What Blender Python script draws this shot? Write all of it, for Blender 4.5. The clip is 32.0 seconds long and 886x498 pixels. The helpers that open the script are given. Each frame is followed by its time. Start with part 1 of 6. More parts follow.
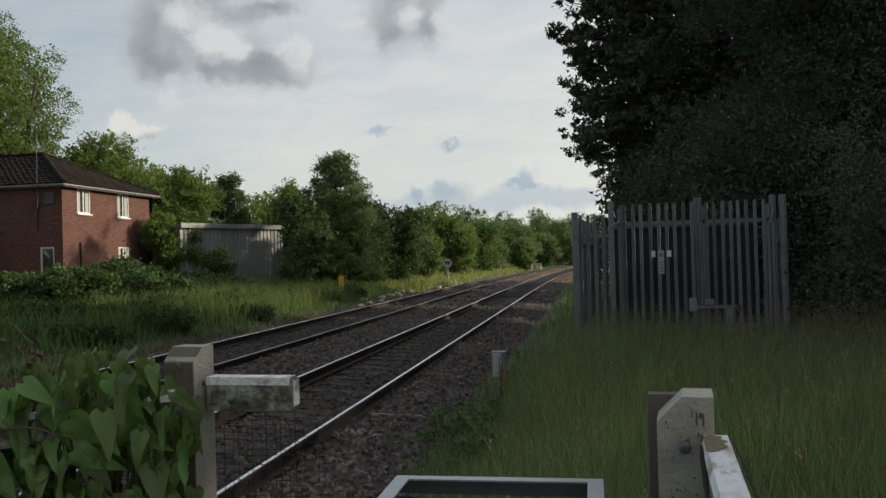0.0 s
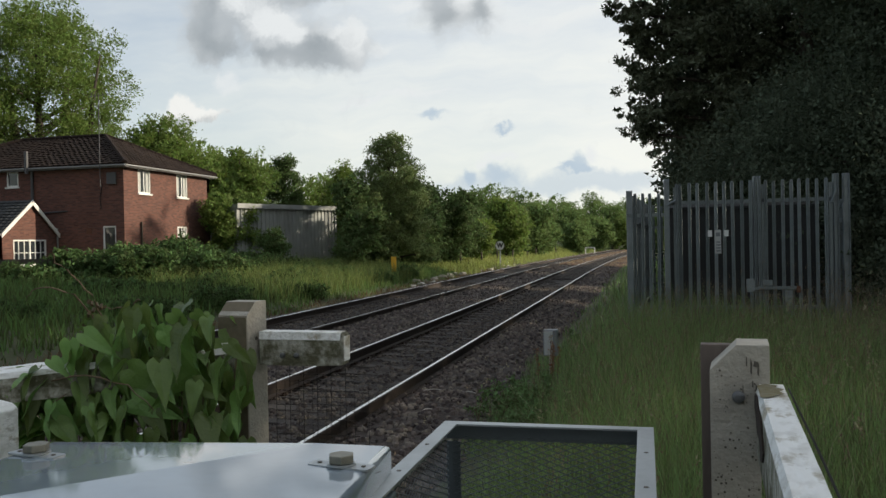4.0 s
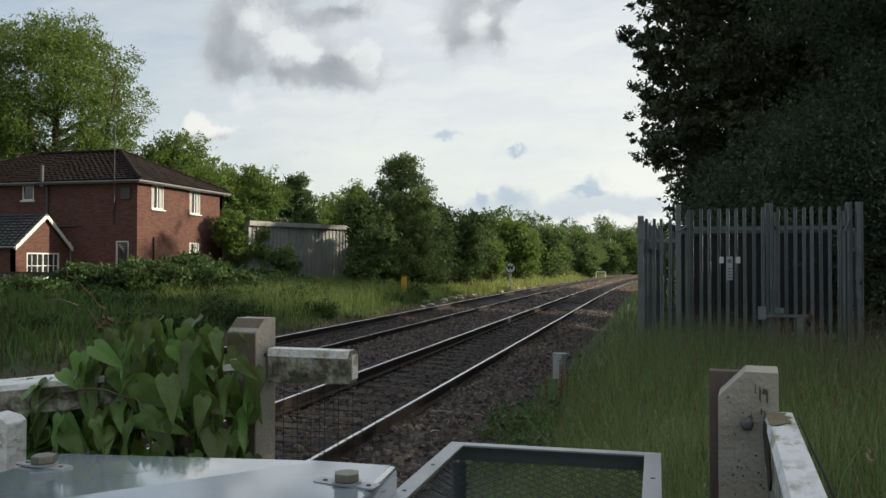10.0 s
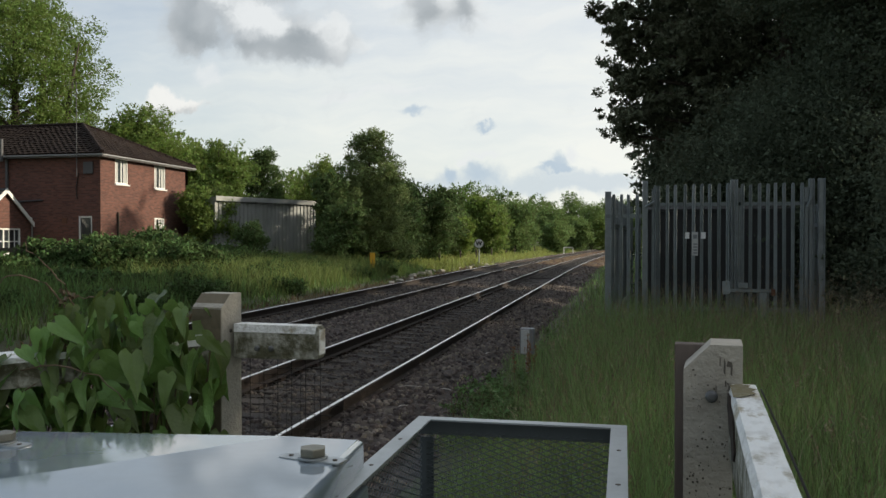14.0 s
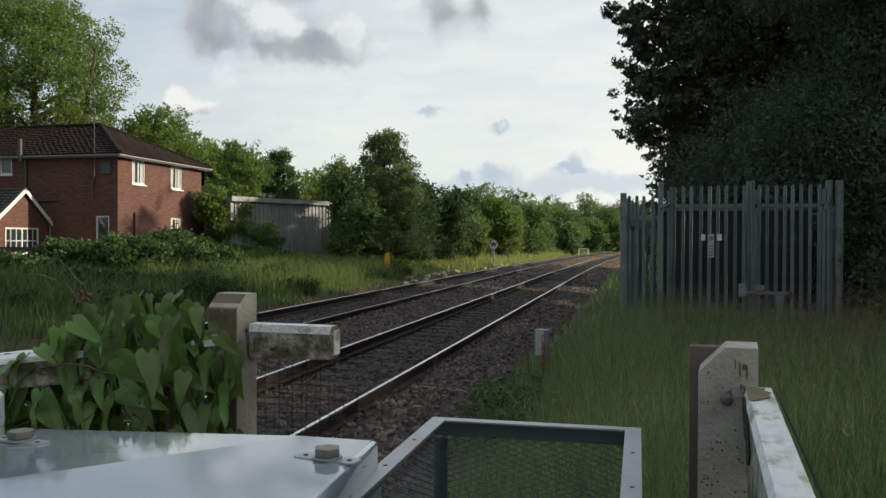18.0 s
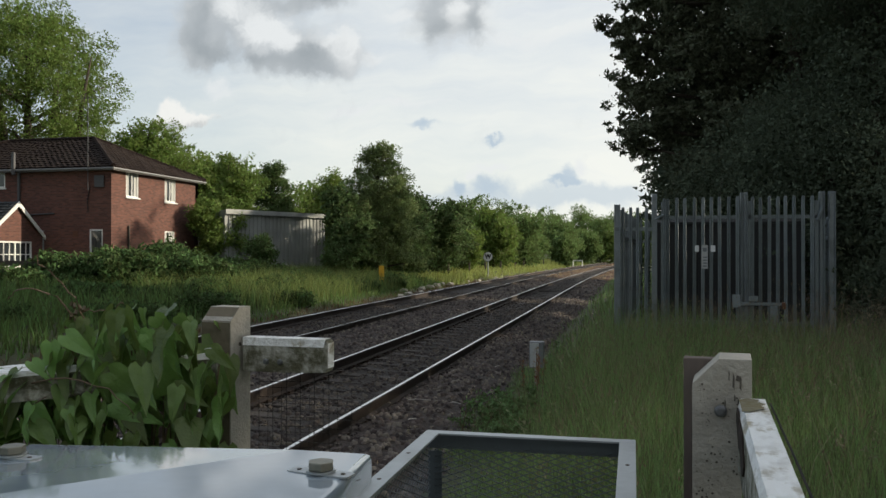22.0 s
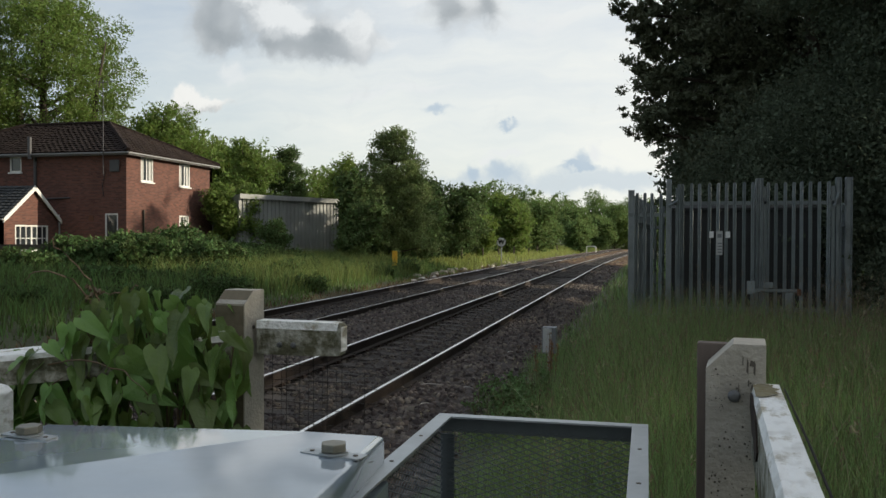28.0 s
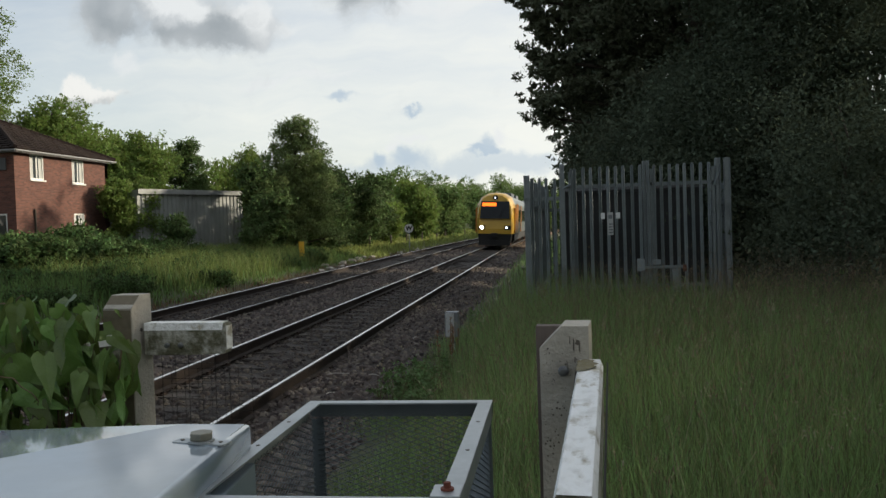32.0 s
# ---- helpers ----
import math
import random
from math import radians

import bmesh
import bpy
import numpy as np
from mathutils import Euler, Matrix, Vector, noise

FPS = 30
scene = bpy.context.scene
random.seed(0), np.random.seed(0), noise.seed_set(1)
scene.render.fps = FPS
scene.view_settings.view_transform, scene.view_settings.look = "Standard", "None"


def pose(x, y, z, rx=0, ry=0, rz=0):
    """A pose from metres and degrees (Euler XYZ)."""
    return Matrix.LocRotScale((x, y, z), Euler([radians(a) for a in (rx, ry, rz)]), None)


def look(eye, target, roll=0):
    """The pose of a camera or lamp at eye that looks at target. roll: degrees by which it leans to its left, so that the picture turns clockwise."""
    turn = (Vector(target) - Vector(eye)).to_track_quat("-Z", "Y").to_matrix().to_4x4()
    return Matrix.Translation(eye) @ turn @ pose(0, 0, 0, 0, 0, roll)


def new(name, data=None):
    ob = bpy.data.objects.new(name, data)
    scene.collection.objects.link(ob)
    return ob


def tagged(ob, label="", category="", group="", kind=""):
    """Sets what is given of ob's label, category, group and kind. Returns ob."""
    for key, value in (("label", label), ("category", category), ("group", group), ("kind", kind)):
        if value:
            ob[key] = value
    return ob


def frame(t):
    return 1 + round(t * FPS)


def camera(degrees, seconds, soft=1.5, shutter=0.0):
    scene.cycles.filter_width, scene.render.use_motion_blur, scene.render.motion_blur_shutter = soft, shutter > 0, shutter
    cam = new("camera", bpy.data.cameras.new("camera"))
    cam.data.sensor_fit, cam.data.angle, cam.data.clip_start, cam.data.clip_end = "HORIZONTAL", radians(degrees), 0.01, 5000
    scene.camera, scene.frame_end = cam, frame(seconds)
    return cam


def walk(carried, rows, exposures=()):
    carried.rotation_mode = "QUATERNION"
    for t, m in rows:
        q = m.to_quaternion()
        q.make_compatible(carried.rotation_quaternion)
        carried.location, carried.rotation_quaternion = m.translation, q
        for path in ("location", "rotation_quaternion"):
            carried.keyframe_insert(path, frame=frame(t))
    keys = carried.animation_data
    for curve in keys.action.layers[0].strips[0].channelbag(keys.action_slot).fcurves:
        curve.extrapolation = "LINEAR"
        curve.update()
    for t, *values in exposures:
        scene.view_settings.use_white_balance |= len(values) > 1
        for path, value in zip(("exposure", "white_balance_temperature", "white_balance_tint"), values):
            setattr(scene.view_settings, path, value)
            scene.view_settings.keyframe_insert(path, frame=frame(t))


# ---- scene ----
cam = camera(55.8, 32.0)
PATH = [
    (0, (-0.131, -0.409, 1.86), (-0.478, 1.561, 1.881), -1.6),
    (0.5, (-0.134, -0.397, 1.829), (-0.523, 1.565, 1.799), -0.7),
    (1, (-0.133, -0.389, 1.805), (-0.514, 1.575, 1.779), -1.5),
    (1.5, (-0.128, -0.377, 1.78), (-0.487, 1.591, 1.754), -2.0),
    (2, (-0.128, -0.388, 1.776), (-0.513, 1.575, 1.757), -1.8),
    (2.5, (-0.127, -0.395, 1.776), (-0.558, 1.557, 1.767), -1.6),
    (3, (-0.126, -0.397, 1.776), (-0.573, 1.553, 1.773), -1.4),
    (3.5, (-0.127, -0.398, 1.775), (-0.591, 1.547, 1.759), -1.4),
    (5.5, (-0.129, -0.399, 1.772), (-0.604, 1.544, 1.763), -0.7),
    (6, (-0.127, -0.4, 1.772), (-0.605, 1.541, 1.766), -0.7),
    (6.5, (-0.126, -0.4, 1.772), (-0.613, 1.54, 1.769), -0.5),
    (7, (-0.125, -0.402, 1.771), (-0.616, 1.537, 1.768), -0.5),
    (7.5, (-0.126, -0.4, 1.77), (-0.608, 1.542, 1.767), -0.3),
    (8, (-0.127, -0.4, 1.77), (-0.593, 1.545, 1.773), -0.0),
    (8.5, (-0.127, -0.402, 1.77), (-0.596, 1.542, 1.783), 0.1),
    (9, (-0.127, -0.402, 1.767), (-0.607, 1.539, 1.789), 0.3),
    (9.5, (-0.127, -0.403, 1.768), (-0.618, 1.535, 1.792), 0.3),
    (10, (-0.125, -0.405, 1.772), (-0.62, 1.533, 1.807), -0.0),
    (10.5, (-0.123, -0.405, 1.771), (-0.619, 1.532, 1.822), -0.4),
    (11, (-0.122, -0.408, 1.774), (-0.622, 1.527, 1.828), -0.4),
    (11.5, (-0.125, -0.405, 1.771), (-0.627, 1.531, 1.803), -0.3),
    (12, (-0.125, -0.403, 1.771), (-0.626, 1.533, 1.777), -0.2),
    (12.5, (-0.127, -0.397, 1.77), (-0.618, 1.541, 1.758), -0.2),
    (13, (-0.123, -0.396, 1.773), (-0.59, 1.549, 1.747), -0.5),
    (13.5, (-0.126, -0.39, 1.77), (-0.561, 1.562, 1.739), -0.4),
    (14, (-0.126, -0.39, 1.768), (-0.548, 1.565, 1.745), 0.0),
    (14.5, (-0.126, -0.392, 1.768), (-0.551, 1.562, 1.749), 0.2),
    (16.5, (-0.126, -0.391, 1.767), (-0.571, 1.559, 1.745), -0.0),
    (17, (-0.125, -0.396, 1.77), (-0.574, 1.553, 1.75), 0.0),
    (17.5, (-0.126, -0.392, 1.767), (-0.581, 1.555, 1.745), 0.2),
    (18, (-0.125, -0.394, 1.769), (-0.581, 1.553, 1.748), 0.2),
    (18.5, (-0.126, -0.393, 1.767), (-0.582, 1.554, 1.751), 0.2),
    (19, (-0.125, -0.396, 1.766), (-0.597, 1.547, 1.757), 0.3),
    (19.5, (-0.123, -0.398, 1.769), (-0.603, 1.543, 1.766), 0.2),
    (20, (-0.124, -0.398, 1.768), (-0.591, 1.547, 1.763), -0.0),
    (20.5, (-0.123, -0.393, 1.768), (-0.574, 1.556, 1.763), -0.1),
    (21, (-0.122, -0.393, 1.77), (-0.571, 1.555, 1.764), -0.1),
    (21.5, (-0.122, -0.395, 1.77), (-0.569, 1.554, 1.769), -0.1),
    (22, (-0.123, -0.395, 1.77), (-0.566, 1.555, 1.778), 0.0),
    (22.5, (-0.122, -0.396, 1.769), (-0.565, 1.554, 1.789), 0.2),
    (23, (-0.123, -0.393, 1.769), (-0.564, 1.558, 1.788), 0.1),
    (23.5, (-0.123, -0.392, 1.768), (-0.565, 1.559, 1.766), -0.0),
    (24, (-0.124, -0.39, 1.767), (-0.569, 1.56, 1.747), 0.0),
    (24.5, (-0.122, -0.389, 1.769), (-0.575, 1.559, 1.746), -0.2),
    (25, (-0.123, -0.388, 1.767), (-0.58, 1.559, 1.741), 0.0),
    (25.5, (-0.125, -0.389, 1.766), (-0.581, 1.558, 1.735), 0.3),
    (27.5, (-0.122, -0.391, 1.766), (-0.594, 1.553, 1.737), 0.1),
    (28, (-0.123, -0.392, 1.766), (-0.597, 1.551, 1.739), 0.2),
    (28.5, (-0.125, -0.392, 1.765), (-0.598, 1.551, 1.731), 0.4),
    (29, (-0.122, -0.394, 1.773), (-0.583, 1.552, 1.729), 0.1),
    (29.5, (-0.117, -0.408, 1.803), (-0.515, 1.552, 1.763), 0.2),
    (30, (-0.112, -0.404, 1.842), (-0.453, 1.566, 1.828), 0.5),
    (30.5, (-0.084, -0.448, 1.9), (-0.445, 1.519, 1.903), 0.0),
    (31, (-0.037, -0.507, 1.898), (-0.396, 1.46, 1.882), -1.5),
    (31.5, (0.004, -0.563, 1.851), (-0.243, 1.421, 1.81), -2.2),
    (32, (0.044, -0.587, 1.806), (-0.219, 1.395, 1.743), -1.9),
]
walk(cam, [(t, look(eye, target, roll)) for t, eye, target, roll in PATH],
     [(0, -0.2), (0.4, -0.12), (0.9, 0.08), (2, 0.1), (32, 0.1)])

# ---- world, sun, exposure ----
SUN_DIR = Vector((0.82, 0.34, 0.35)).normalized()
sun_elevation = math.asin(SUN_DIR.z)
sun_azimuth = math.atan2(SUN_DIR.x, SUN_DIR.y)


def make_world():
    world = bpy.data.worlds.new("evening_sky")
    scene.world = world
    world.use_nodes = True
    nt = world.node_tree
    nt.nodes.clear()
    N, L = nt.nodes, nt.links

    def math_node(op, a, b=None, clamp=False):
        n = N.new("ShaderNodeMath")
        n.operation, n.use_clamp = op, clamp
        for i, v in enumerate((a, b)):
            if v is None:
                continue
            if isinstance(v, (int, float)):
                n.inputs[i].default_value = v
            else:
                L.new(v, n.inputs[i])
        return n.outputs[0]

    def mix(fac, a, b):
        n = N.new("ShaderNodeMix")
        n.data_type = "RGBA"
        L.new(fac, n.inputs[0])
        for i, v in ((6, a), (7, b)):
            if isinstance(v, tuple):
                n.inputs[i].default_value = (*v, 1)
            else:
                L.new(v, n.inputs[i])
        return n.outputs[2]

    sky = N.new("ShaderNodeTexSky")
    sky.sky_type, sky.sun_disc = "NISHITA", False
    sky.sun_elevation, sky.sun_rotation = sun_elevation, sun_azimuth
    scaled = N.new("ShaderNodeVectorMath")
    scaled.operation = "SCALE"
    L.new(sky.outputs[0], scaled.inputs[0])
    scaled.inputs["Scale"].default_value = 0.13
    base = scaled.outputs[0]

    tc = N.new("ShaderNodeTexCoord")
    d = tc.outputs["Generated"]
    sep = N.new("ShaderNodeSeparateXYZ")
    L.new(d, sep.inputs[0])

    def vec(op, a, b=None, scale=None):
        n = N.new("ShaderNodeVectorMath")
        n.operation = op
        for i, v in enumerate((a, b)):
            if v is None:
                continue
            if isinstance(v, tuple):
                n.inputs[i].default_value = v
            else:
                L.new(v, n.inputs[i])
        if scale is not None:
            n.inputs["Scale"].default_value = scale
        return n

    def noise_of(v, scale, detail, rough):
        n = N.new("ShaderNodeTexNoise")
        n.inputs["Scale"].default_value, n.inputs["Detail"].default_value, n.inputs["Roughness"].default_value = scale, detail, rough
        L.new(v, n.inputs["Vector"])
        return n

    def soft_step(value, lo, hi, gain=1.0):
        n = N.new("ShaderNodeMapRange")
        n.interpolation_type = "SMOOTHSTEP"
        n.inputs[1].default_value, n.inputs[2].default_value, n.inputs[4].default_value = lo, hi, gain
        L.new(value, n.inputs[0])
        return n.outputs[0]

    # the sky ahead as a flat sheet: sideways and height for one unit forward
    ahead = math_node("MAXIMUM", sep.outputs[1], 0.08)
    com = N.new("ShaderNodeCombineXYZ")
    L.new(math_node("DIVIDE", sep.outputs[0], ahead), com.inputs[0])
    L.new(math_node("DIVIDE", sep.outputs[2], ahead), com.inputs[1])
    flat = com.outputs[0]
    swirl = noise_of(flat, 9.0, 3, 0.55)
    curl = noise_of(flat, 34.0, 6, 0.62)
    off = vec("SCALE", vec("SUBTRACT", swirl.outputs["Color"], (0.5, 0.5, 0.5)).outputs[0], scale=0.055).outputs[0]
    off2 = vec("SCALE", vec("SUBTRACT", curl.outputs["Color"], (0.5, 0.5, 0.5)).outputs[0], scale=0.030).outputs[0]
    sheet = vec("MULTIPLY", vec("ADD", vec("ADD", flat, off).outputs[0], off2).outputs[0], (1.0, 1.0, 0.0)).outputs[0]
    billow = noise_of(sheet, 24.0, 8, 0.60)
    tuft = math_node("SUBTRACT", billow.outputs[0], 0.5)

    # thin bright veil of high cloud over the whole sky, thinner towards the left, in flat streaks
    veil_n = noise_of(d, 2.6, 5, 0.5)
    v = math_node("MULTIPLY", veil_n.outputs[0], 0.40)
    v = math_node("ADD", v, math_node("MULTIPLY", sep.outputs[0], 0.90))
    streak = noise_of(vec("MULTIPLY", vec("ADD", flat, off).outputs[0], (2.2, 11.0, 1.0)).outputs[0], 1.6, 6, 0.6)
    streaks = math_node("SUBTRACT", streak.outputs[0], 0.5)
    v = math_node("ADD", v, math_node("MULTIPLY", streaks, 0.5))
    v = math_node("ADD", v, 0.82, clamp=True)
    low = math_node("ADD", math_node("MULTIPLY", sep.outputs[2], 2.2), math_node("MULTIPLY", streaks, -0.9), clamp=True)
    veil_col = mix(low, VEIL_LOW, VEIL_HIGH)
    col = mix(v, base, veil_col)

    def field(lumps, wobble):
        """Soft lumps (sideways, height, half width, half height) summed, with ragged edges."""
        total = None
        for cx, cz, w, h in lumps:
            q = vec("MULTIPLY", vec("SUBTRACT", sheet, (cx, cz, 0.0)).outputs[0], (1 / w, 1 / h, 0.0)).outputs[0]
            r2 = vec("DOT_PRODUCT", q, q).outputs["Value"]
            g = math_node("POWER", 0.3679, r2)
            total = g if total is None else math_node("ADD", total, g)
        return math_node("ADD", total, math_node("MULTIPLY", tuft, wobble))

    col = mix(soft_step(field(WISPS, 1.2), 0.25, 1.25, 0.75), col, CLOUD_TOP)
    col = mix(soft_step(field(HAZE, 0.8), 0.0, 1.3, 0.55), col, BLUEGREY)
    col = mix(soft_step(field(BLUES, 0.9), 0.20, 1.05, 0.85), col, BLUEGREY)
    col = mix(soft_step(field(RIMS, 0.9), 0.3, 1.0, 0.8), col, CLOUD_TOP)
    lit = soft_step(field(LIT, 2.4), -0.15, 1.0)
    body = mix(lit, CLOUD_MID, CLOUD_TOP)
    body = mix(soft_step(field(CORES, 1.9), 0.05, 1.6), body, GREY)
    col = mix(soft_step(field(HEAPS, 1.6), 0.12, 0.95, 0.92), col, body)
    puff = mix(soft_step(field(PUFF_BASE, 2.0), 0.0, 1.3, 0.75), PUFF_TOP, GREY)
    col = mix(soft_step(field(PUFFS, 1.5), 0.25, 0.95, 0.95), col, puff)

    # the unseen sky behind the camera is dimmed to shade faces turned towards it
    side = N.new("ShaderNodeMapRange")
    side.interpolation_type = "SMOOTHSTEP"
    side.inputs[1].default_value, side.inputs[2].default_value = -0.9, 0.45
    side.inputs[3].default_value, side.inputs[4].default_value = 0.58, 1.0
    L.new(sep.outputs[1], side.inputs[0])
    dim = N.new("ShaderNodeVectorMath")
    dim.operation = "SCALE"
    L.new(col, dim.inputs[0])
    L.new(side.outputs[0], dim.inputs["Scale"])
    bg = N.new("ShaderNodeBackground")
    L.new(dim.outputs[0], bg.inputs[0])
    bg.inputs[1].default_value = SKY_GAIN
    out = N.new("ShaderNodeOutputWorld")
    L.new(bg.outputs[0], out.inputs[0])


SKY_GAIN = 1.0
VEIL_LOW, VEIL_HIGH = (0.88, 0.89, 0.82), (0.68, 0.73, 0.79)
CLOUD_TOP, PUFF_TOP = (0.76, 0.785, 0.79), (0.84, 0.84, 0.81)
CLOUD_MID = (0.43, 0.465, 0.49)
GREY, BLUEGREY = (0.30, 0.335, 0.36), (0.43, 0.53, 0.63)
HEAPS = [(-.55, .297, .036, .036), (-.56, .272, .028, .028), (-.52, .335, .055, .03), (-.475, .290, .048, .040), (-.445, .262, .040, .024),
         (-.403, .247, .052, .026), (-.36, .258, .036, .026), (-.40, .317, .055, .012), (-.47, .38, .09, .04),
         (-.236, .289, .026, .030), (-.19, .287, .028, .032), (-.21, .325, .045, .03), (-.16, .335, .06, .012)]
CORES = [(-.562, .288, .022, .030), (-.528, .262, .032, .020), (-.475, .250, .034, .011), (-.403, .241, .048, .019), (-.405, .262, .028, .012),
         (-.39, .320, .040, .009), (-.187, .281, .020, .026), (-.236, .279, .016, .018), (-.545, .325, .02, .02)]
LIT = [(-.47, .290, .030, .026), (-.445, .282, .022, .018), (-.352, .264, .022, .020), (-.365, .275, .03, .01), (-.52, .325, .03, .016), (-.43, .268, .014, .010), (-.21, .30, .018, .02), (-.165, .292, .015, .02)]
PUFFS = [(-.592, .190, .016, .016), (-.578, .182, .026, .015), (-.556, .176, .028, .008), (-.61, .178, .02, .012)]
PUFF_BASE = [(-.570, .168, .05, .009), (-.60, .178, .02, .008)]
WISPS = [(-.520, .212, .024, .013), (-.535, .228, .016, .010), (-.35, .270, .020, .016), (-.325, .25, .03, .01), (-.28, .300, .05, .008), (-.12, .26, .12, .012), (-.30, .18, .12, .008)]
RIMS = [(-.060, .095, .010, .010), (-.165, .106, .030, .006), (-.19, .095, .012, .006)]
BLUES = [(-.163, .083, .032, .016), (-.208, .078, .011, .012), (-.074, .090, .011, .010), (-.078, .081, .020, .004),          (-.249, .154, .022, .006), (-.166, .132, .011, .004)]
HAZE = [(-.10, .066, .12, .013), (-.20, .066, .06, .012), (-.04, .07, .06, .010)]
make_world()
sun = new("sun", bpy.data.lights.new("sun", "SUN"))
sun.data.energy, sun.data.angle, sun.data.color = 5.0, radians(0.6), (1.0, 0.88, 0.68)
sun.matrix_basis = look((0, 0, 60), tuple(Vector((0, 0, 60)) - SUN_DIR))


# ---- materials ----
def material(name, colour, rough=0.8, metal=0.0, grain=0.0, scale=30.0, second=None, stain=0.0, stain_scale=2.0,
             bump=0.0, bump_scale=60.0, island=0.0, obj_random=0.0, translucent=0.0, emit=0.0, coat=0.0, spec=0.5, stretch=None, hard=0.25, worn=0.0):
    """A surface with fine grain, larger stains, relief and variation from piece to piece."""
    mat = bpy.data.materials.new(name)
    mat.use_nodes = True
    nt = mat.node_tree
    N, L = nt.nodes, nt.links
    bsdf = N["Principled BSDF"]
    bsdf.inputs["Roughness"].default_value, bsdf.inputs["Metallic"].default_value = rough, metal
    bsdf.inputs["Specular IOR Level"].default_value = spec
    bsdf.inputs["Coat Weight"].default_value = coat
    tc = N.new("ShaderNodeTexCoord")
    vec = tc.outputs["Object"]
    if stretch:
        mp = N.new("ShaderNodeMapping")
        mp.inputs["Scale"].default_value = stretch
        L.new(vec, mp.inputs["Vector"])
        vec = mp.outputs[0]

    def mixed(fac, a, b, factor_value=None):
        n = N.new("ShaderNodeMix")
        n.data_type = "RGBA"
        if fac is not None:
            L.new(fac, n.inputs[0])
        else:
            n.inputs[0].default_value = factor_value
        for i, v in ((6, a), (7, b)):
            if isinstance(v, tuple):
                n.inputs[i].default_value = (*v, 1)
            else:
                L.new(v, n.inputs[i])
        return n.outputs[2]

    def ramp(src, lo, hi):
        n = N.new("ShaderNodeMapRange")
        n.inputs[1].default_value, n.inputs[2].default_value = lo, hi
        L.new(src, n.inputs[0])
        return n.outputs[0]

    col = colour
    dark = second or tuple(c * 0.45 for c in colour)
    if grain:
        n1 = N.new("ShaderNodeTexNoise")
        n1.inputs["Scale"].default_value, n1.inputs["Detail"].default_value = scale, 5
        n1.inputs["Roughness"].default_value = 0.65
        L.new(vec, n1.inputs["Vector"])
        lo, hi = 0.5 - worn - hard, 0.5 - worn + hard
        f = ramp(n1.outputs[0], lo, hi)
        g = N.new("ShaderNodeMath")
        g.operation = "MULTIPLY"
        L.new(f, g.inputs[0])
        g.inputs[1].default_value = grain
        col = mixed(g.outputs[0], col, dark)
    if stain:
        n2 = N.new("ShaderNodeTexNoise")
        n2.inputs["Scale"].default_value, n2.inputs["Detail"].default_value = stain_scale, 4
        L.new(vec, n2.inputs["Vector"])
        f = ramp(n2.outputs[0], 0.48, 0.72)
        g = N.new("ShaderNodeMath")
        g.operation = "MULTIPLY"
        L.new(f, g.inputs[0])
        g.inputs[1].default_value = stain
        col = mixed(g.outputs[0], col, tuple(c * 0.6 for c in dark))
    if island or obj_random:
        if island:
            geo = N.new("ShaderNodeNewGeometry")
            rnd, amount = geo.outputs["Random Per Island"], island
        else:
            info = N.new("ShaderNodeObjectInfo")
            rnd, amount = info.outputs["Random"], obj_random
        hsv = N.new("ShaderNodeHueSaturation")
        if isinstance(col, tuple):
            hsv.inputs["Color"].default_value = (*col, 1)
        else:
            L.new(col, hsv.inputs["Color"])
        r = N.new("ShaderNodeMapRange")
        r.inputs[3].default_value, r.inputs[4].default_value = 1 - amount, 1 + amount
        L.new(rnd, r.inputs[0])
        L.new(r.outputs[0], hsv.inputs["Value"])
        r2 = N.new("ShaderNodeMapRange")
        r2.inputs[3].default_value, r2.inputs[4].default_value = 0.5 - amount * 0.05, 0.5 + amount * 0.05
        L.new(rnd, r2.inputs[0])
        L.new(r2.outputs[0], hsv.inputs["Hue"])
        col = hsv.outputs[0]
    if isinstance(col, tuple):
        bsdf.inputs["Base Color"].default_value = (*col, 1)
    else:
        L.new(col, bsdf.inputs["Base Color"])
    if bump:
        n3 = N.new("ShaderNodeTexNoise")
        n3.inputs["Scale"].default_value, n3.inputs["Detail"].default_value = bump_scale, 6
        L.new(vec, n3.inputs["Vector"])
        b = N.new("ShaderNodeBump")
        b.inputs["Strength"].default_value, b.inputs["Distance"].default_value = bump, 0.02
        L.new(n3.outputs[0], b.inputs["Height"])
        L.new(b.outputs[0], bsdf.inputs["Normal"])
    if emit:
        bsdf.inputs["Emission Color"].default_value = (*colour, 1)
        bsdf.inputs["Emission Strength"].default_value = emit
    if translucent:
        tr = N.new("ShaderNodeBsdfTranslucent")
        if isinstance(col, tuple):
            tr.inputs[0].default_value = (*col, 1)
        else:
            L.new(col, tr.inputs[0])
        ms = N.new("ShaderNodeMixShader")
        ms.inputs[0].default_value = translucent
        L.new(bsdf.outputs[0], ms.inputs[1])
        L.new(tr.outputs[0], ms.inputs[2])
        L.new(ms.outputs[0], N["Material Output"].inputs[0])
    return mat


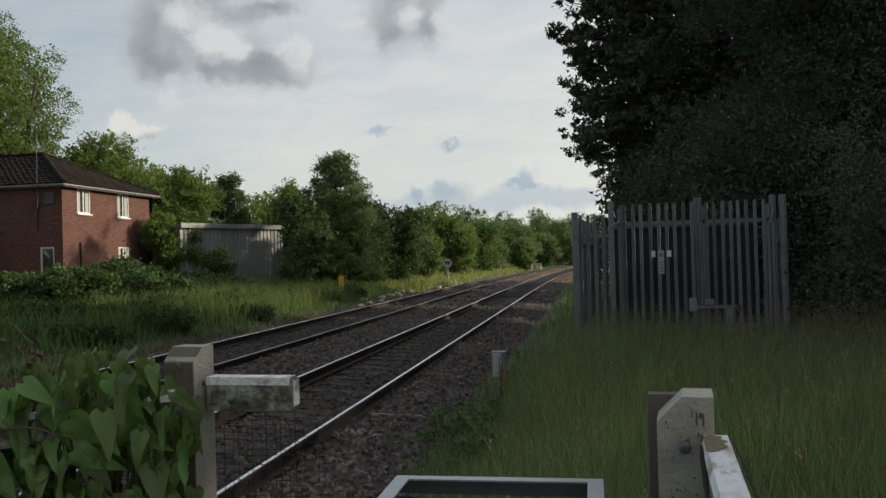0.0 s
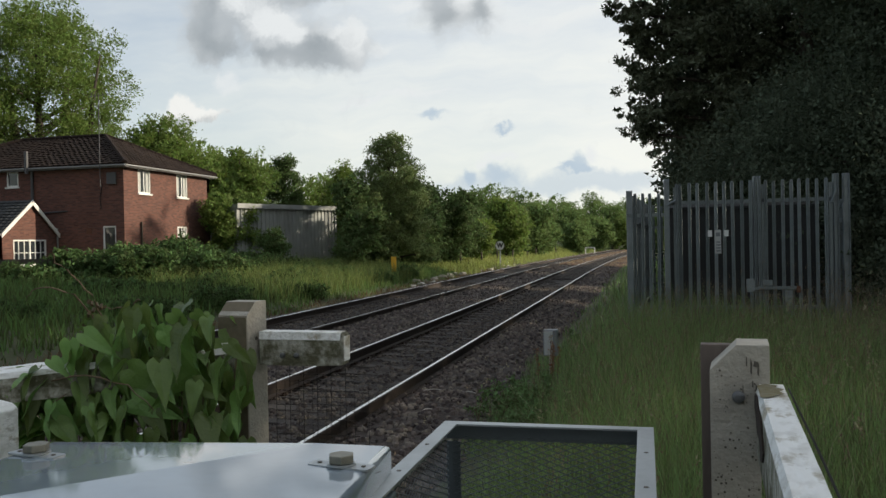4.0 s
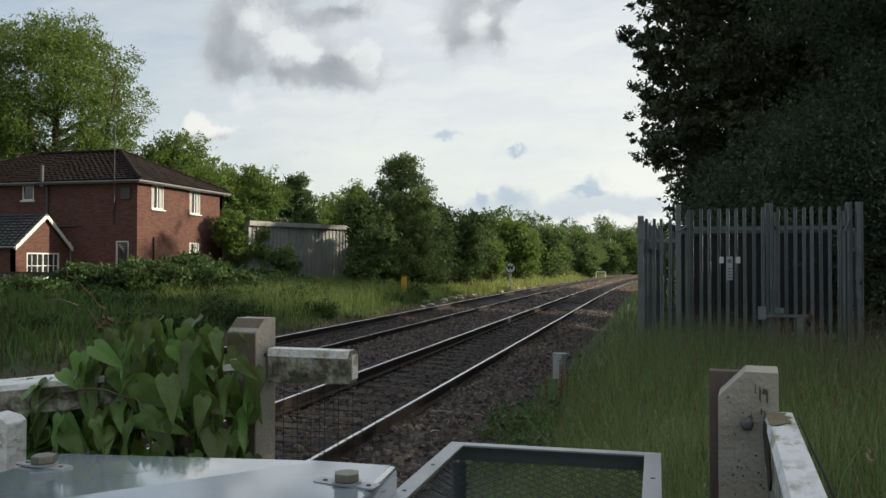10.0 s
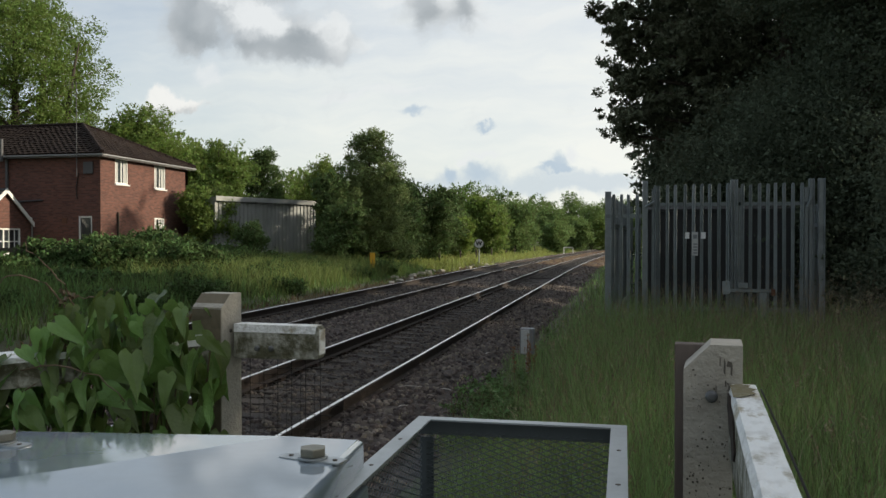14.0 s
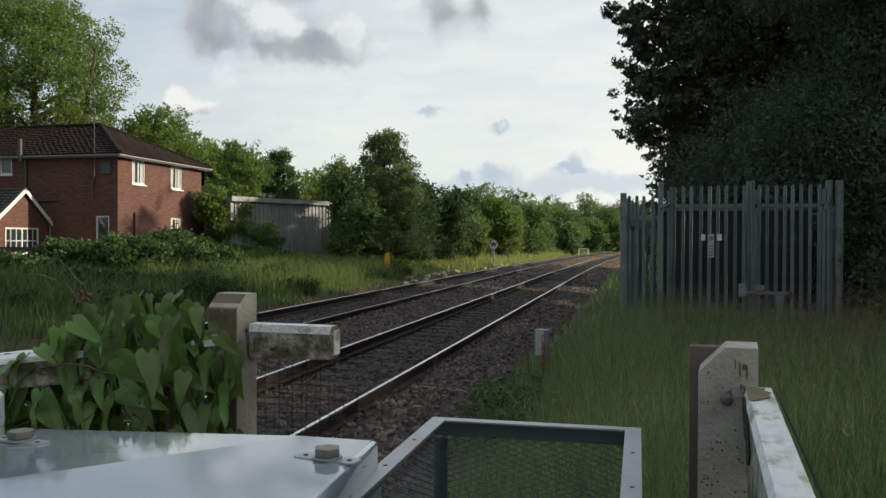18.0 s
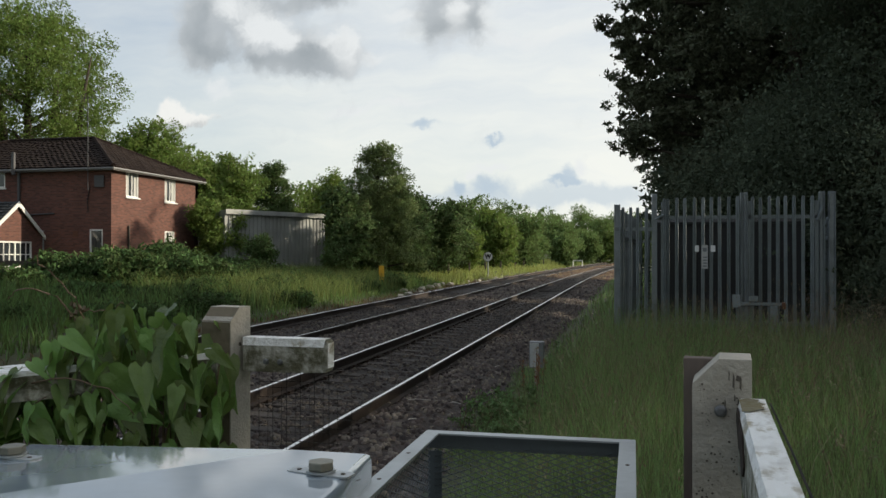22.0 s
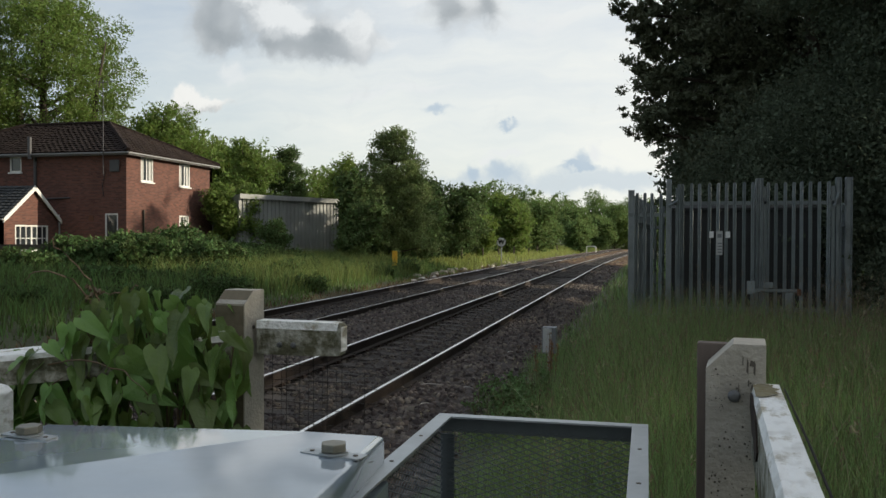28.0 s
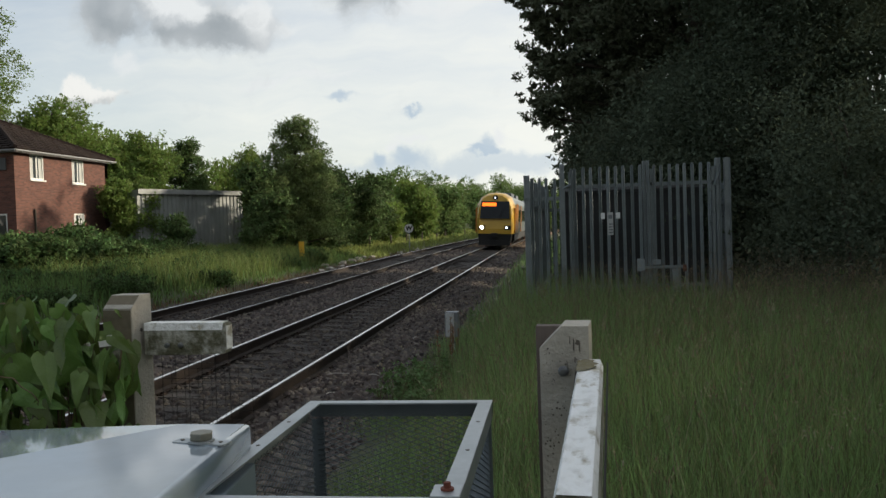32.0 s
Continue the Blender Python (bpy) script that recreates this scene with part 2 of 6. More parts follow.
M = {
    "ground": material("soil_and_turf", (0.055, 0.075, 0.022), 0.95, grain=0.8, scale=6, second=(0.045, 0.035, 0.02), stain=0.5, stain_scale=0.4, bump=0.6, bump_scale=12),
    "ballast": material("ballast_bed", (0.078, 0.061, 0.052), 0.95, grain=0.9, scale=28, second=(0.022, 0.018, 0.016), stain=0.35, stain_scale=0.7, bump=1.0, bump_scale=26),
    "stone": material("ballast_stone", (0.122, 0.097, 0.084), 0.9, grain=0.5, scale=40, stain=0.35, stain_scale=0.8, island=0.75),
    # rust dust on the stone, with sunlight added into the colour
    "sunruststone": material("sunlit_rust_dusted_stone", (0.21, 0.135, 0.085), 0.9, grain=0.5, scale=40, stain=0.4, stain_scale=0.8, island=0.6),
    "oily": material("oil_stained_ballast", (0.050, 0.039, 0.031), 0.95, grain=0.9, scale=28, second=(0.012, 0.010, 0.009), stain=0.4, stain_scale=0.7, bump=1.0, bump_scale=26),
    "oilystone": material("oily_stone", (0.082, 0.065, 0.054), 0.9, grain=0.6, scale=40, stain=0.4, stain_scale=1.0, island=0.7),
    "railhead": material("worn_steel", (0.82, 0.82, 0.82), 0.33, metal=1.0, grain=0.12, scale=20, second=(0.5, 0.48, 0.46), stretch=(1, 0.05, 1)),
    "railside": material("rusty_rail_steel", (0.03, 0.019, 0.014), 0.85, grain=0.6, scale=18, stain=0.5, stain_scale=3, bump=0.2),
    "sleeper": material("weathered_sleeper", (0.060, 0.050, 0.042), 0.9, grain=0.7, scale=14, stain=0.5, stain_scale=2, bump=0.4, obj_random=0.25),
    "clip": material("rail_clip_iron", (0.06, 0.04, 0.03), 0.7, metal=0.6, grain=0.5),
    "brick": material("red_brick", (0.160, 0.071, 0.052), 0.9, grain=0.45, scale=9, second=(0.095, 0.044, 0.033), stain=0.4, stain_scale=0.5, bump=0.15, bump_scale=50),
    "rooftile": material("dark_roof_tile", (0.030, 0.021, 0.018), 0.95, grain=0.6, scale=8, stain=0.4, stain_scale=0.9, island=0.3, spec=0.15),
    "slate": material("grey_slate", (0.042, 0.045, 0.047), 0.85, grain=0.4, scale=10, island=0.2, spec=0.25),
    "white": material("white_gloss_paint", (0.78, 0.78, 0.75), 0.45, grain=0.12, scale=12),
    "gutter": material("white_gutter", (0.24, 0.24, 0.24), 0.5, grain=0.2),
    "glass": material("window_glass", (0.03, 0.035, 0.04), 0.06, spec=0.9),
    "curtain": material("curtain_and_sky_reflection", (0.50, 0.51, 0.49), 0.9, grain=0.5, scale=3, stretch=(8, 8, 0.2)),
    "pipe": material("grey_pipe", (0.09, 0.09, 0.095), 0.6, grain=0.3),
    "rust": material("rusty_iron", (0.16, 0.07, 0.04), 0.9, grain=0.6),
    "oldwood": material("old_fence_wood", (0.075, 0.062, 0.048), 0.9, grain=0.6, scale=6, stretch=(3, 3, 0.4), stain=0.4, bump=0.3),
    "shed": material("grey_sheet_steel", (0.30, 0.31, 0.30), 0.55, metal=0.2, grain=0.3, scale=4, stain=0.5, stain_scale=1.2, stretch=(1, 1, 0.3)),
    "shedrust": material("rust_streaked_panel", (0.24, 0.23, 0.2), 0.8, grain=0.6, scale=5, second=(0.16, 0.09, 0.05)),
    "galv": material("galvanised_steel", (0.225, 0.258, 0.270), 0.48, metal=0.6, grain=0.4, scale=14, stain=0.4, stain_scale=3, obj_random=0.25),
    "galvnew": material("galvanised_angle", (0.42, 0.45, 0.46), 0.42, metal=0.6, grain=0.3, scale=40, stain=0.3, stain_scale=6),
    "cabinet": material("grey_blue_enamel", (0.29, 0.35, 0.40), 0.05, metal=0.1, coat=0.5, grain=0.12, scale=25, stain=0.15, stain_scale=5, bump=0.004, bump_scale=6),
    "boltdark": material("dark_steel_bolt", (0.20, 0.205, 0.21), 0.45, metal=0.7, grain=0.5, scale=90),
    "bolt": material("dull_zinc", (0.28, 0.27, 0.22), 0.5, metal=0.8, grain=0.5, scale=60),
    "redbolt": material("rust_red_bolt", (0.17, 0.045, 0.025), 0.75, grain=0.5, scale=80),
    "concrete": material("weathered_concrete", (0.50, 0.465, 0.395), 0.92, grain=0.4, scale=45, second=(0.29, 0.265, 0.22), stain=0.45, stain_scale=7, bump=0.35, bump_scale=90),
    "concretedark": material("lichened_concrete", (0.17, 0.145, 0.115), 0.95, grain=0.6, scale=50, second=(0.09, 0.08, 0.05), stain=0.5, stain_scale=12, bump=0.4, bump_scale=80),
    "pit": material("concrete_pits", (0.13, 0.115, 0.095), 0.95, grain=0.4),
    "timber": material("flaking_white_paint", (0.90, 0.90, 0.87), 0.7, grain=0.9, scale=16, second=(0.38, 0.33, 0.22), stain=0.35, stain_scale=30, bump=0.5, bump_scale=60, stretch=(1, .6, 1), hard=0.06, worn=-0.09),
    "timberside": material("mossy_painted_timber", (0.50, 0.49, 0.42), 0.9, grain=0.95, scale=17, second=(0.10, 0.095, 0.05), stain=0.5, stain_scale=11, bump=0.5, bump_scale=50, hard=0.10, worn=0.04),
    "wire": material("black_wire", (0.035, 0.033, 0.03), 0.6, metal=0.6, grain=0.4),
    "leafdark": material("dark_leaf", (0.094, 0.117, 0.080), 1.0, island=0.25, translucent=0.15, spec=0.0),
    "leafmid": material("shrub_leaf", (0.095, 0.142, 0.050), 0.7, island=0.5, translucent=0.35, spec=0.2),
    "vergegrass": material("verge_grass", (0.180, 0.258, 0.096), 0.6, island=0.6, translucent=0.45, spec=0.25),
    "needle": material("pine_needle", (0.130, 0.145, 0.095), 0.9, island=0.4, translucent=0.15, spec=0.1),
    "leaf": material("green_leaf", (0.150, 0.215, 0.052), 0.6, island=0.4, translucent=0.5, spec=0.25),
    "leaflime": material("lime_leaf", (0.15, 0.21, 0.045), 0.6, island=0.4, translucent=0.5, spec=0.3),
    "leafbirch": material("birch_leaf", (0.165, 0.215, 0.082), 0.6, island=0.45, translucent=0.45, spec=0.25),
    "hedge": material("hedge_leaf", (0.077, 0.121, 0.042), 0.7, island=0.6, translucent=0.3, spec=0.12),
    "farleaf": material("distant_leaf", (0.150, 0.215, 0.075), 0.8, island=0.5, translucent=0.45, spec=0.2),
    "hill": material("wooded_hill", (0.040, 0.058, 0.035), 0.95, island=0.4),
    "vine": material("bindweed_leaf", (0.175, 0.278, 0.068), 0.36, obj_random=0.42, translucent=0.3, grain=0.4, scale=22, second=(0.075, 0.14, 0.032), bump=0.25, bump_scale=70),
    "stem": material("reddish_stem", (0.10, 0.07, 0.03), 0.7, grain=0.4),
    "drystem": material("dry_stalk", (0.17, 0.115, 0.07), 0.8, grain=0.4, scale=60),
    "flower": material("white_bud", (0.75, 0.75, 0.68), 0.6),
    "bark": material("bark", (0.075, 0.06, 0.045), 0.95, grain=0.7, scale=9, stretch=(3, 3, 0.6), bump=0.6, bump_scale=20),
    "grass": material("tall_grass", (0.112, 0.172, 0.051), 0.6, island=0.6, translucent=0.45, spec=0.3),
    # yellow grass, lightened so the colour carries the sunshine on it
    "grasslit": material("sunlit_yellow_grass", (0.29, 0.33, 0.095), 0.6, island=0.4, translucent=0.5, spec=0.3),
    "weed": material("nettle_leaf", (0.120, 0.185, 0.070), 0.6, island=0.5, translucent=0.4, spec=0.2),
    "deadweed": material("dead_weed", (0.150, 0.085, 0.045), 0.85, island=0.5, translucent=0.25),
    "rustseed": material("rusty_dock_seed", (0.20, 0.085, 0.035), 0.85, island=0.5),
    "bankseed": material("bank_seed_grass", (0.165, 0.205, 0.060), 0.6, island=0.45, translucent=0.45, spec=0.3),
    "seedpale": material("bleached_seed_stalk", (0.30, 0.265, 0.175), 0.7, island=0.35, translucent=0.3),
    "grassdry": material("seeding_grass", (0.205, 0.150, 0.098), 0.7, island=0.45, translucent=0.3),
    "yellow": material("yellow_marker_paint", (0.75, 0.42, 0.02), 0.5, grain=0.15, stain=0.2),
    "black": material("black_paint", (0.012, 0.012, 0.012), 0.5),
    "signwhite": material("white_sign", (0.72, 0.73, 0.74), 0.4, grain=0.1),
    "signgrey": material("grey_sign_face", (0.45, 0.46, 0.46), 0.5, grain=0.3, scale=40),
    "greybox": material("grey_box_enamel", (0.17, 0.185, 0.20), 0.45, grain=0.2),
    "trainyellow": material("train_yellow", (0.62, 0.37, 0.03), 0.35, grain=0.12, scale=3, coat=0.2),
    "trainorange": material("train_amber", (0.50, 0.19, 0.02), 0.3, grain=0.08, coat=0.3),
    "traingrey": material("train_side_grey", (0.16, 0.19, 0.21), 0.3, grain=0.1, coat=0.3),
    "trainroof": material("train_roof_grey", (0.20, 0.21, 0.22), 0.6, grain=0.3),
    "trainblack": material("train_underframe", (0.018, 0.018, 0.018), 0.7, grain=0.4),
    "trainglass": material("train_windscreen", (0.012, 0.016, 0.02), 0.12, spec=0.25),
    "headlight": material("lit_headlight", (1.0, 0.88, 0.66), 0.3, emit=14),
    "daylight": material("lit_marker_lamp", (0.9, 0.95, 1.0), 0.3, emit=2.5),
    "display": material("amber_display", (1.0, 0.16, 0.01), 0.4, emit=2.2),
}


# ---- building helpers ----
class Geo:
    """Collects vertices and faces of one mesh."""

    def __init__(self):
        self.v, self.f = [], []

    def add(self, verts, faces):
        o = len(self.v)
        self.v.extend([tuple(p) for p in verts])
        self.f.extend([tuple(i + o for i in f) for f in faces])
        return self

    def box(self, x0, x1, y0, y1, z0, z1):
        return self.add([(x0, y0, z0), (x1, y0, z0), (x1, y1, z0), (x0, y1, z0), (x0, y0, z1), (x1, y0, z1), (x1, y1, z1), (x0, y1, z1)],
                        [(3, 2, 1, 0), (4, 5, 6, 7), (0, 1, 5, 4), (1, 2, 6, 5), (2, 3, 7, 6), (3, 0, 4, 7)])

    def prism(self, poly, a, b, axis="y"):
        """A polygon pushed along an axis; poly in the other two axes, in order (x, z), (y, z) or (x, y)."""
        def put(p, q):
            return {"y": (p[0], q, p[1]), "x": (q, p[0], p[1]), "z": (p[0], p[1], q)}[axis]
        n = len(poly)
        verts = [put(p, a) for p in poly] + [put(p, b) for p in poly]
        faces = [(i, (i + 1) % n, n + (i + 1) % n, n + i) for i in range(n)] + [tuple(range(n - 1, -1, -1)), tuple(range(n, 2 * n))]
        return self.add(verts, faces)

    def tube(self, pts, radii, sides=6):
        pts = [Vector(p) for p in pts]
        if isinstance(radii, (int, float)):
            radii = [radii] * len(pts)
        verts, faces = [], []
        for i, p in enumerate(pts):
            t = (pts[min(i + 1, len(pts) - 1)] - pts[max(i - 1, 0)]).normalized()
            a = t.orthogonal().normalized() if abs(t.z) < 0.9 else t.cross(Vector((0, 1, 0))).normalized()
            b = t.cross(a)
            for k in range(sides):
                w = 2 * math.pi * k / sides
                verts.append(p + radii[i] * (a * math.cos(w) + b * math.sin(w)))
        for i in range(len(pts) - 1):
            for k in range(sides):
                k2 = (k + 1) % sides
                faces.append((i * sides + k, i * sides + k2, (i + 1) * sides + k2, (i + 1) * sides + k))
        faces += [tuple(range(sides - 1, -1, -1)), tuple((len(pts) - 1) * sides + k for k in range(sides))]
        return self.add(verts, faces)

    def mesh(self, name, mat, smooth=False):
        me = bpy.data.meshes.new(name)
        me.from_pydata(self.v, [], self.f)
        me.materials.append(mat)
        if smooth:
            me.polygons.foreach_set("use_smooth", [True] * len(me.polygons))
        me.update()
        return me


def fixed(me, bevel=0.0, segments=2):
    bm = bmesh.new()
    bm.from_mesh(me)
    bmesh.ops.recalc_face_normals(bm, faces=bm.faces)
    if bevel:
        bmesh.ops.bevel(bm, geom=[e for e in bm.edges if len(e.link_faces) == 2 and e.calc_face_angle(0) > 0.4], offset=bevel, segments=segments, affect="EDGES", profile=0.6)
    bm.to_mesh(me)
    bm.free()
    return me


def thing(name, m, label, category, group="", kind=""):
    ob = new(name)
    ob.empty_display_size = 0.2
    ob.matrix_basis = m
    return tagged(ob, label, category, group, kind)


def part(name, geo, mat, parent, label="", bevel=0.0, smooth=False, m=None):
    """Links a Geo (or a mesh) as one mesh object under a thing or part."""
    me = geo if isinstance(geo, bpy.types.Mesh) else fixed(geo.mesh(name, M[mat] if isinstance(mat, str) else mat, smooth), bevel)
    ob = new(name, me)
    ob.parent = parent
    if m is not None:
        ob.matrix_basis = m
    return tagged(ob, label)


def solid(name, geo, mat, label="", category="", kind="", group="", bevel=0.0, smooth=False):
    """A top-level mesh of its own."""
    me = fixed(geo.mesh(name, M[mat], smooth), bevel)
    return tagged(new(name, me), label, category, group, kind)


def quads_mesh(name, verts, mat, smooth=False, tri=False):
    """A mesh of loose quads (or triangles) from an array n x 4 x 3."""
    n, k = verts.shape[0], verts.shape[1]
    me = bpy.data.meshes.new(name)
    me.vertices.add(n * k)
    me.vertices.foreach_set("co", verts.astype(np.float32).ravel())
    me.loops.add(n * k)
    me.loops.foreach_set("vertex_index", np.arange(n * k, dtype=np.int32))
    me.polygons.add(n)
    me.polygons.foreach_set("loop_start", np.arange(0, n * k, k, dtype=np.int32))
    me.materials.append(M[mat])
    me.update()
    me.validate()
    return me


def curve_x(y):
    """Sideways run of the line, which bends to the right far ahead."""
    y = np.asarray(y, float)
    near = 3.7e-4 * np.clip(y - 52, 0, 248) ** 2
    return near + np.clip(y - 300, 0, None) * 0.1835


def dip(y):
    """The line falls a little far ahead."""
    return np.interp(np.asarray(y, float), [45, 80, 104, 116, 260], [0, -0.11, -0.145, -0.155, -0.2])


def land(x, y):
    """Height of the ground."""
    x, y = np.asarray(x, float), np.asarray(y, float)
    u = x - curve_x(y)
    right = np.interp(u, [-2.3, -1.4, 0.0, 2.5, 12, 60], [-0.42, -0.12, 0.14, 0.26, 0.5, 1.5])
    left = np.interp(-u, [9.8, 10.6, 12.5, 16, 22, 60], [-0.42, -0.18, 0.05, 0.35, 0.68, 2.0])
    z = np.where(u > -5, right, left)
    z = np.where((u > -9.8) & (u < -2.3), -0.42, z)
    z = z + dip(y)
    r = np.hypot(x, y - 40)
    hill = np.interp(r, [170, 330, 560, 900, 1600, 3000], [0, 2, 15, 24, 30, 30])
    keep = np.clip(1 - np.abs(u + 6) / 60, 0, 1)
    return z + hill * (1 - 0.8 * keep) * (0.85 + 0.3 * np.sin(x * 0.004 + 1.0) * np.cos(y * 0.003))


# ---- ground, ballast, track ----
def uneven(lo, hi, fine_lo, fine_hi, step, grow=1.12):
    a = list(np.arange(fine_lo, fine_hi + 1e-6, step))
    s, p = step, fine_hi
    while p < hi:
        s *= grow
        p += s
        a.append(min(p, hi))
    s, p = step, fine_lo
    while p > lo:
        s *= grow
        p -= s
        a.insert(0, max(p, lo))
    return np.array(a)


def grid_mesh(name, xs, ys, zfun, mat):
    X, Y = np.meshgrid(xs, ys)
    Z = zfun(X, Y)
    nx, ny = len(xs), len(ys)
    me = bpy.data.meshes.new(name)
    co = np.stack([X, Y, Z], -1).reshape(-1, 3)
    i = np.arange((ny - 1) * (nx - 1))
    a = (i // (nx - 1)) * nx + i % (nx - 1)
    f = np.stack([a, a + 1, a + nx + 1, a + nx], -1)
    me.from_pydata(co.tolist(), [], f.tolist())
    me.polygons.foreach_set("use_smooth", [True] * len(me.polygons))
    me.materials.append(M[mat])
    me.update()
    return me


ground = tagged(new("ground", grid_mesh("ground", uneven(-1600, 1600, -30, 12, 0.7), uneven(-400, 2200, -6, 60, 1.0), land, "ground")),
                "rough turf and soil beside the railway", "ground", kind="structure")

NEAR, FAR = -3.92, -7.33
CANT = 0.07
Y0, Y1 = -14.0, 260.0


def bed(x, y):
    u = x - curve_x(y)
    z = np.interp(u, [-10.6, -9.4, -8.7, -5.95, -5.3, -2.6, -1.5], [-0.36, -0.08, 0.03, -0.035, -0.125, -0.18, -0.34])
    for c in (NEAR, FAR):
        z = z - 0.012 * (np.abs(u - c) < 0.74)
    bump = 0.022 * np.sin(u * 9 + y * 5.1) * np.sin(y * 7.3 - u * 3)
    return z + bump + dip(y)


def strip_mesh(name, us, ys, zfun, mat):
    U, Y = np.meshgrid(us, ys)
    X = U + curve_x(Y)
    Z = zfun(X, Y)
    nx, ny = len(us), len(ys)
    me = bpy.data.meshes.new(name)
    co = np.stack([X, Y, Z], -1).reshape(-1, 3)
    i = np.arange((ny - 1) * (nx - 1))
    a = (i // (nx - 1)) * nx + i % (nx - 1)
    me.from_pydata(co.tolist(), [], np.stack([a, a + 1, a + nx + 1, a + nx], -1).tolist())
    me.materials.append(M[mat])
    me.update()
    return me


ballast = tagged(new("ballast", strip_mesh("ballast", np.linspace(-10.6, -1.5, 70), uneven(Y0, Y1, 2, 30, 0.14, 1.06), bed, "ballast")),
                 "dark brown-grey stone ballast under both tracks", "ballast", kind="structure")


def ballast_stones(count, seed, y0=3.0, y1=35.0, big=1.0, inside=False, mat="stone"):
    """Loose stones; inside: those between the rails, dark with oil."""
    rng = np.random.default_rng(seed)
    y = y0 + (y1 - y0) * rng.random(count) ** 1.8
    u = rng.uniform(-10.3, -1.45, count)
    gauge = (np.abs(u - NEAR) < 0.72) | (np.abs(u - FAR) < 0.72)
    y, u = y[gauge == inside], u[gauge == inside]
    n = len(y)
    x = u + curve_x(y)
    z = bed(x, y)
    s = rng.uniform(0.016, 0.042, n) * big
    base = np.array([(-1, -0.8, -0.5), (1, -0.7, -0.6), (0.8, 0.9, -0.5), (-0.8, 0.8, -0.6), (-0.6, -0.5, 0.6), (0.7, -0.4, 0.5), (0.5, 0.6, 0.7), (-0.7, 0.5, 0.45)])
    faces = np.array([(4, 5, 6, 7), (0, 1, 5, 4), (1, 2, 6, 5), (2, 3, 7, 6), (3, 0, 4, 7)])
    v = base[None] * s[:, None, None] * rng.uniform(0.65, 1.35, (n, 8, 3))
    a = rng.uniform(0, 6.283, n)
    b = rng.uniform(-0.7, 0.7, n)
    ca, sa, cb, sb = np.cos(a), np.sin(a), np.cos(b), np.sin(b)
    vy = v[..., 1] * cb[:, None] - v[..., 2] * sb[:, None]
    vz = v[..., 1] * sb[:, None] + v[..., 2] * cb[:, None]
    vx = v[..., 0] * ca[:, None] - vy * sa[:, None]
    vy2 = v[..., 0] * sa[:, None] + vy * ca[:, None]
    P = np.stack([vx + x[:, None], vy2 + y[:, None], vz + z[:, None] + 0.012], -1)
    me = bpy.data.meshes.new("ballast_stones")
    me.vertices.add(n * 8)
    me.vertices.foreach_set("co", P.astype(np.float32).ravel())
    idx = (faces[None] + 8 * np.arange(n)[:, None, None]).astype(np.int32).ravel()
    me.loops.add(len(idx))
    me.loops.foreach_set("vertex_index", idx)
    me.polygons.add(n * 5)
    me.polygons.foreach_set("loop_start", np.arange(0, n * 20, 4, dtype=np.int32))
    me.materials.append(M["oilystone" if inside else mat])
    me.update()
    tagged(new("loose_ballast", me), "oil-darkened ballast stones between the rails" if inside else "loose brown angular ballast stones", "ballast", kind="stuff")


ballast_stones(38000, 3)
ballast_stones(30000, 4, inside=True)
ballast_stones(7000, 5, 33.0, 75.0, 1.8)
# distant stones: rusty, and lightened in colour to look sunlit
ballast_stones(7000, 6, 62.0, 150.0, 2.4, mat="sunruststone")


def rail_geo(offset, lift, band=1.0):
    """A flat-bottom rail swept along the line: body, and the polished running band on its head."""
    prof = [(-0.07, -0.159), (0.07, -0.159), (0.07, -0.147), (0.012, -0.13), (0.011, -0.045), (0.036, -0.036), (0.036, -0.008), (0.028, 0.0), (-0.028, 0.0), (-0.036, -0.008), (-0.036, -0.036), (-0.011, -0.045), (-0.012, -0.13), (-0.07, -0.147)]
    ys = np.concatenate([np.arange(Y0, 30, 2.0), np.arange(30, Y1 + 1, 3.0)])
    body, head = Geo(), Geo()
    n = len(prof)
    verts = [(offset + float(curve_x(y)) + px, y, pz + lift + float(dip(y))) for y in ys for px, pz in prof]
    faces = [(i * n + k, i * n + (k + 1) % n, (i + 1) * n + (k + 1) % n, (i + 1) * n + k) for i in range(len(ys) - 1) for k in range(n)]
    body.add(verts, faces + [tuple(range(n)), tuple((len(ys) - 1) * n + k for k in range(n - 1, -1, -1))])
    hv = [(-0.022 * band, -0.001), (-0.018 * band, 0.0025), (0.018 * band, 0.0025), (0.022 * band, -0.001)]
    verts = [(offset + float(curve_x(y)) + px, y, pz + lift + float(dip(y))) for y in ys for px, pz in hv]
    faces = [(i * 4 + k, i * 4 + k + 1, i * 4 + 5 + k, i * 4 + 4 + k) for i in range(len(ys) - 1) for k in range(3)]
    head.add(verts, faces)
    return body, head


def sleeper_mesh():
    g = Geo().prism([(-1.25, -0.34), (1.25, -0.34), (1.25, -0.19), (1.22, -0.175), (-1.22, -0.175), (-1.25, -0.19)], -0.125, 0.125)
    return fixed(g.mesh("sleeper", M["sleeper"]), 0.01, 1)


def clip_mesh():
    g = Geo().box(-0.11, 0.11, -0.07, 0.07, -0.178, -0.160)
    for s in (-1, 1):
        g.box(s * 0.06, s * 0.10, -0.045, 0.045, -0.16, -0.135)
    return fixed(g.mesh("rail_clip", M["clip"]))


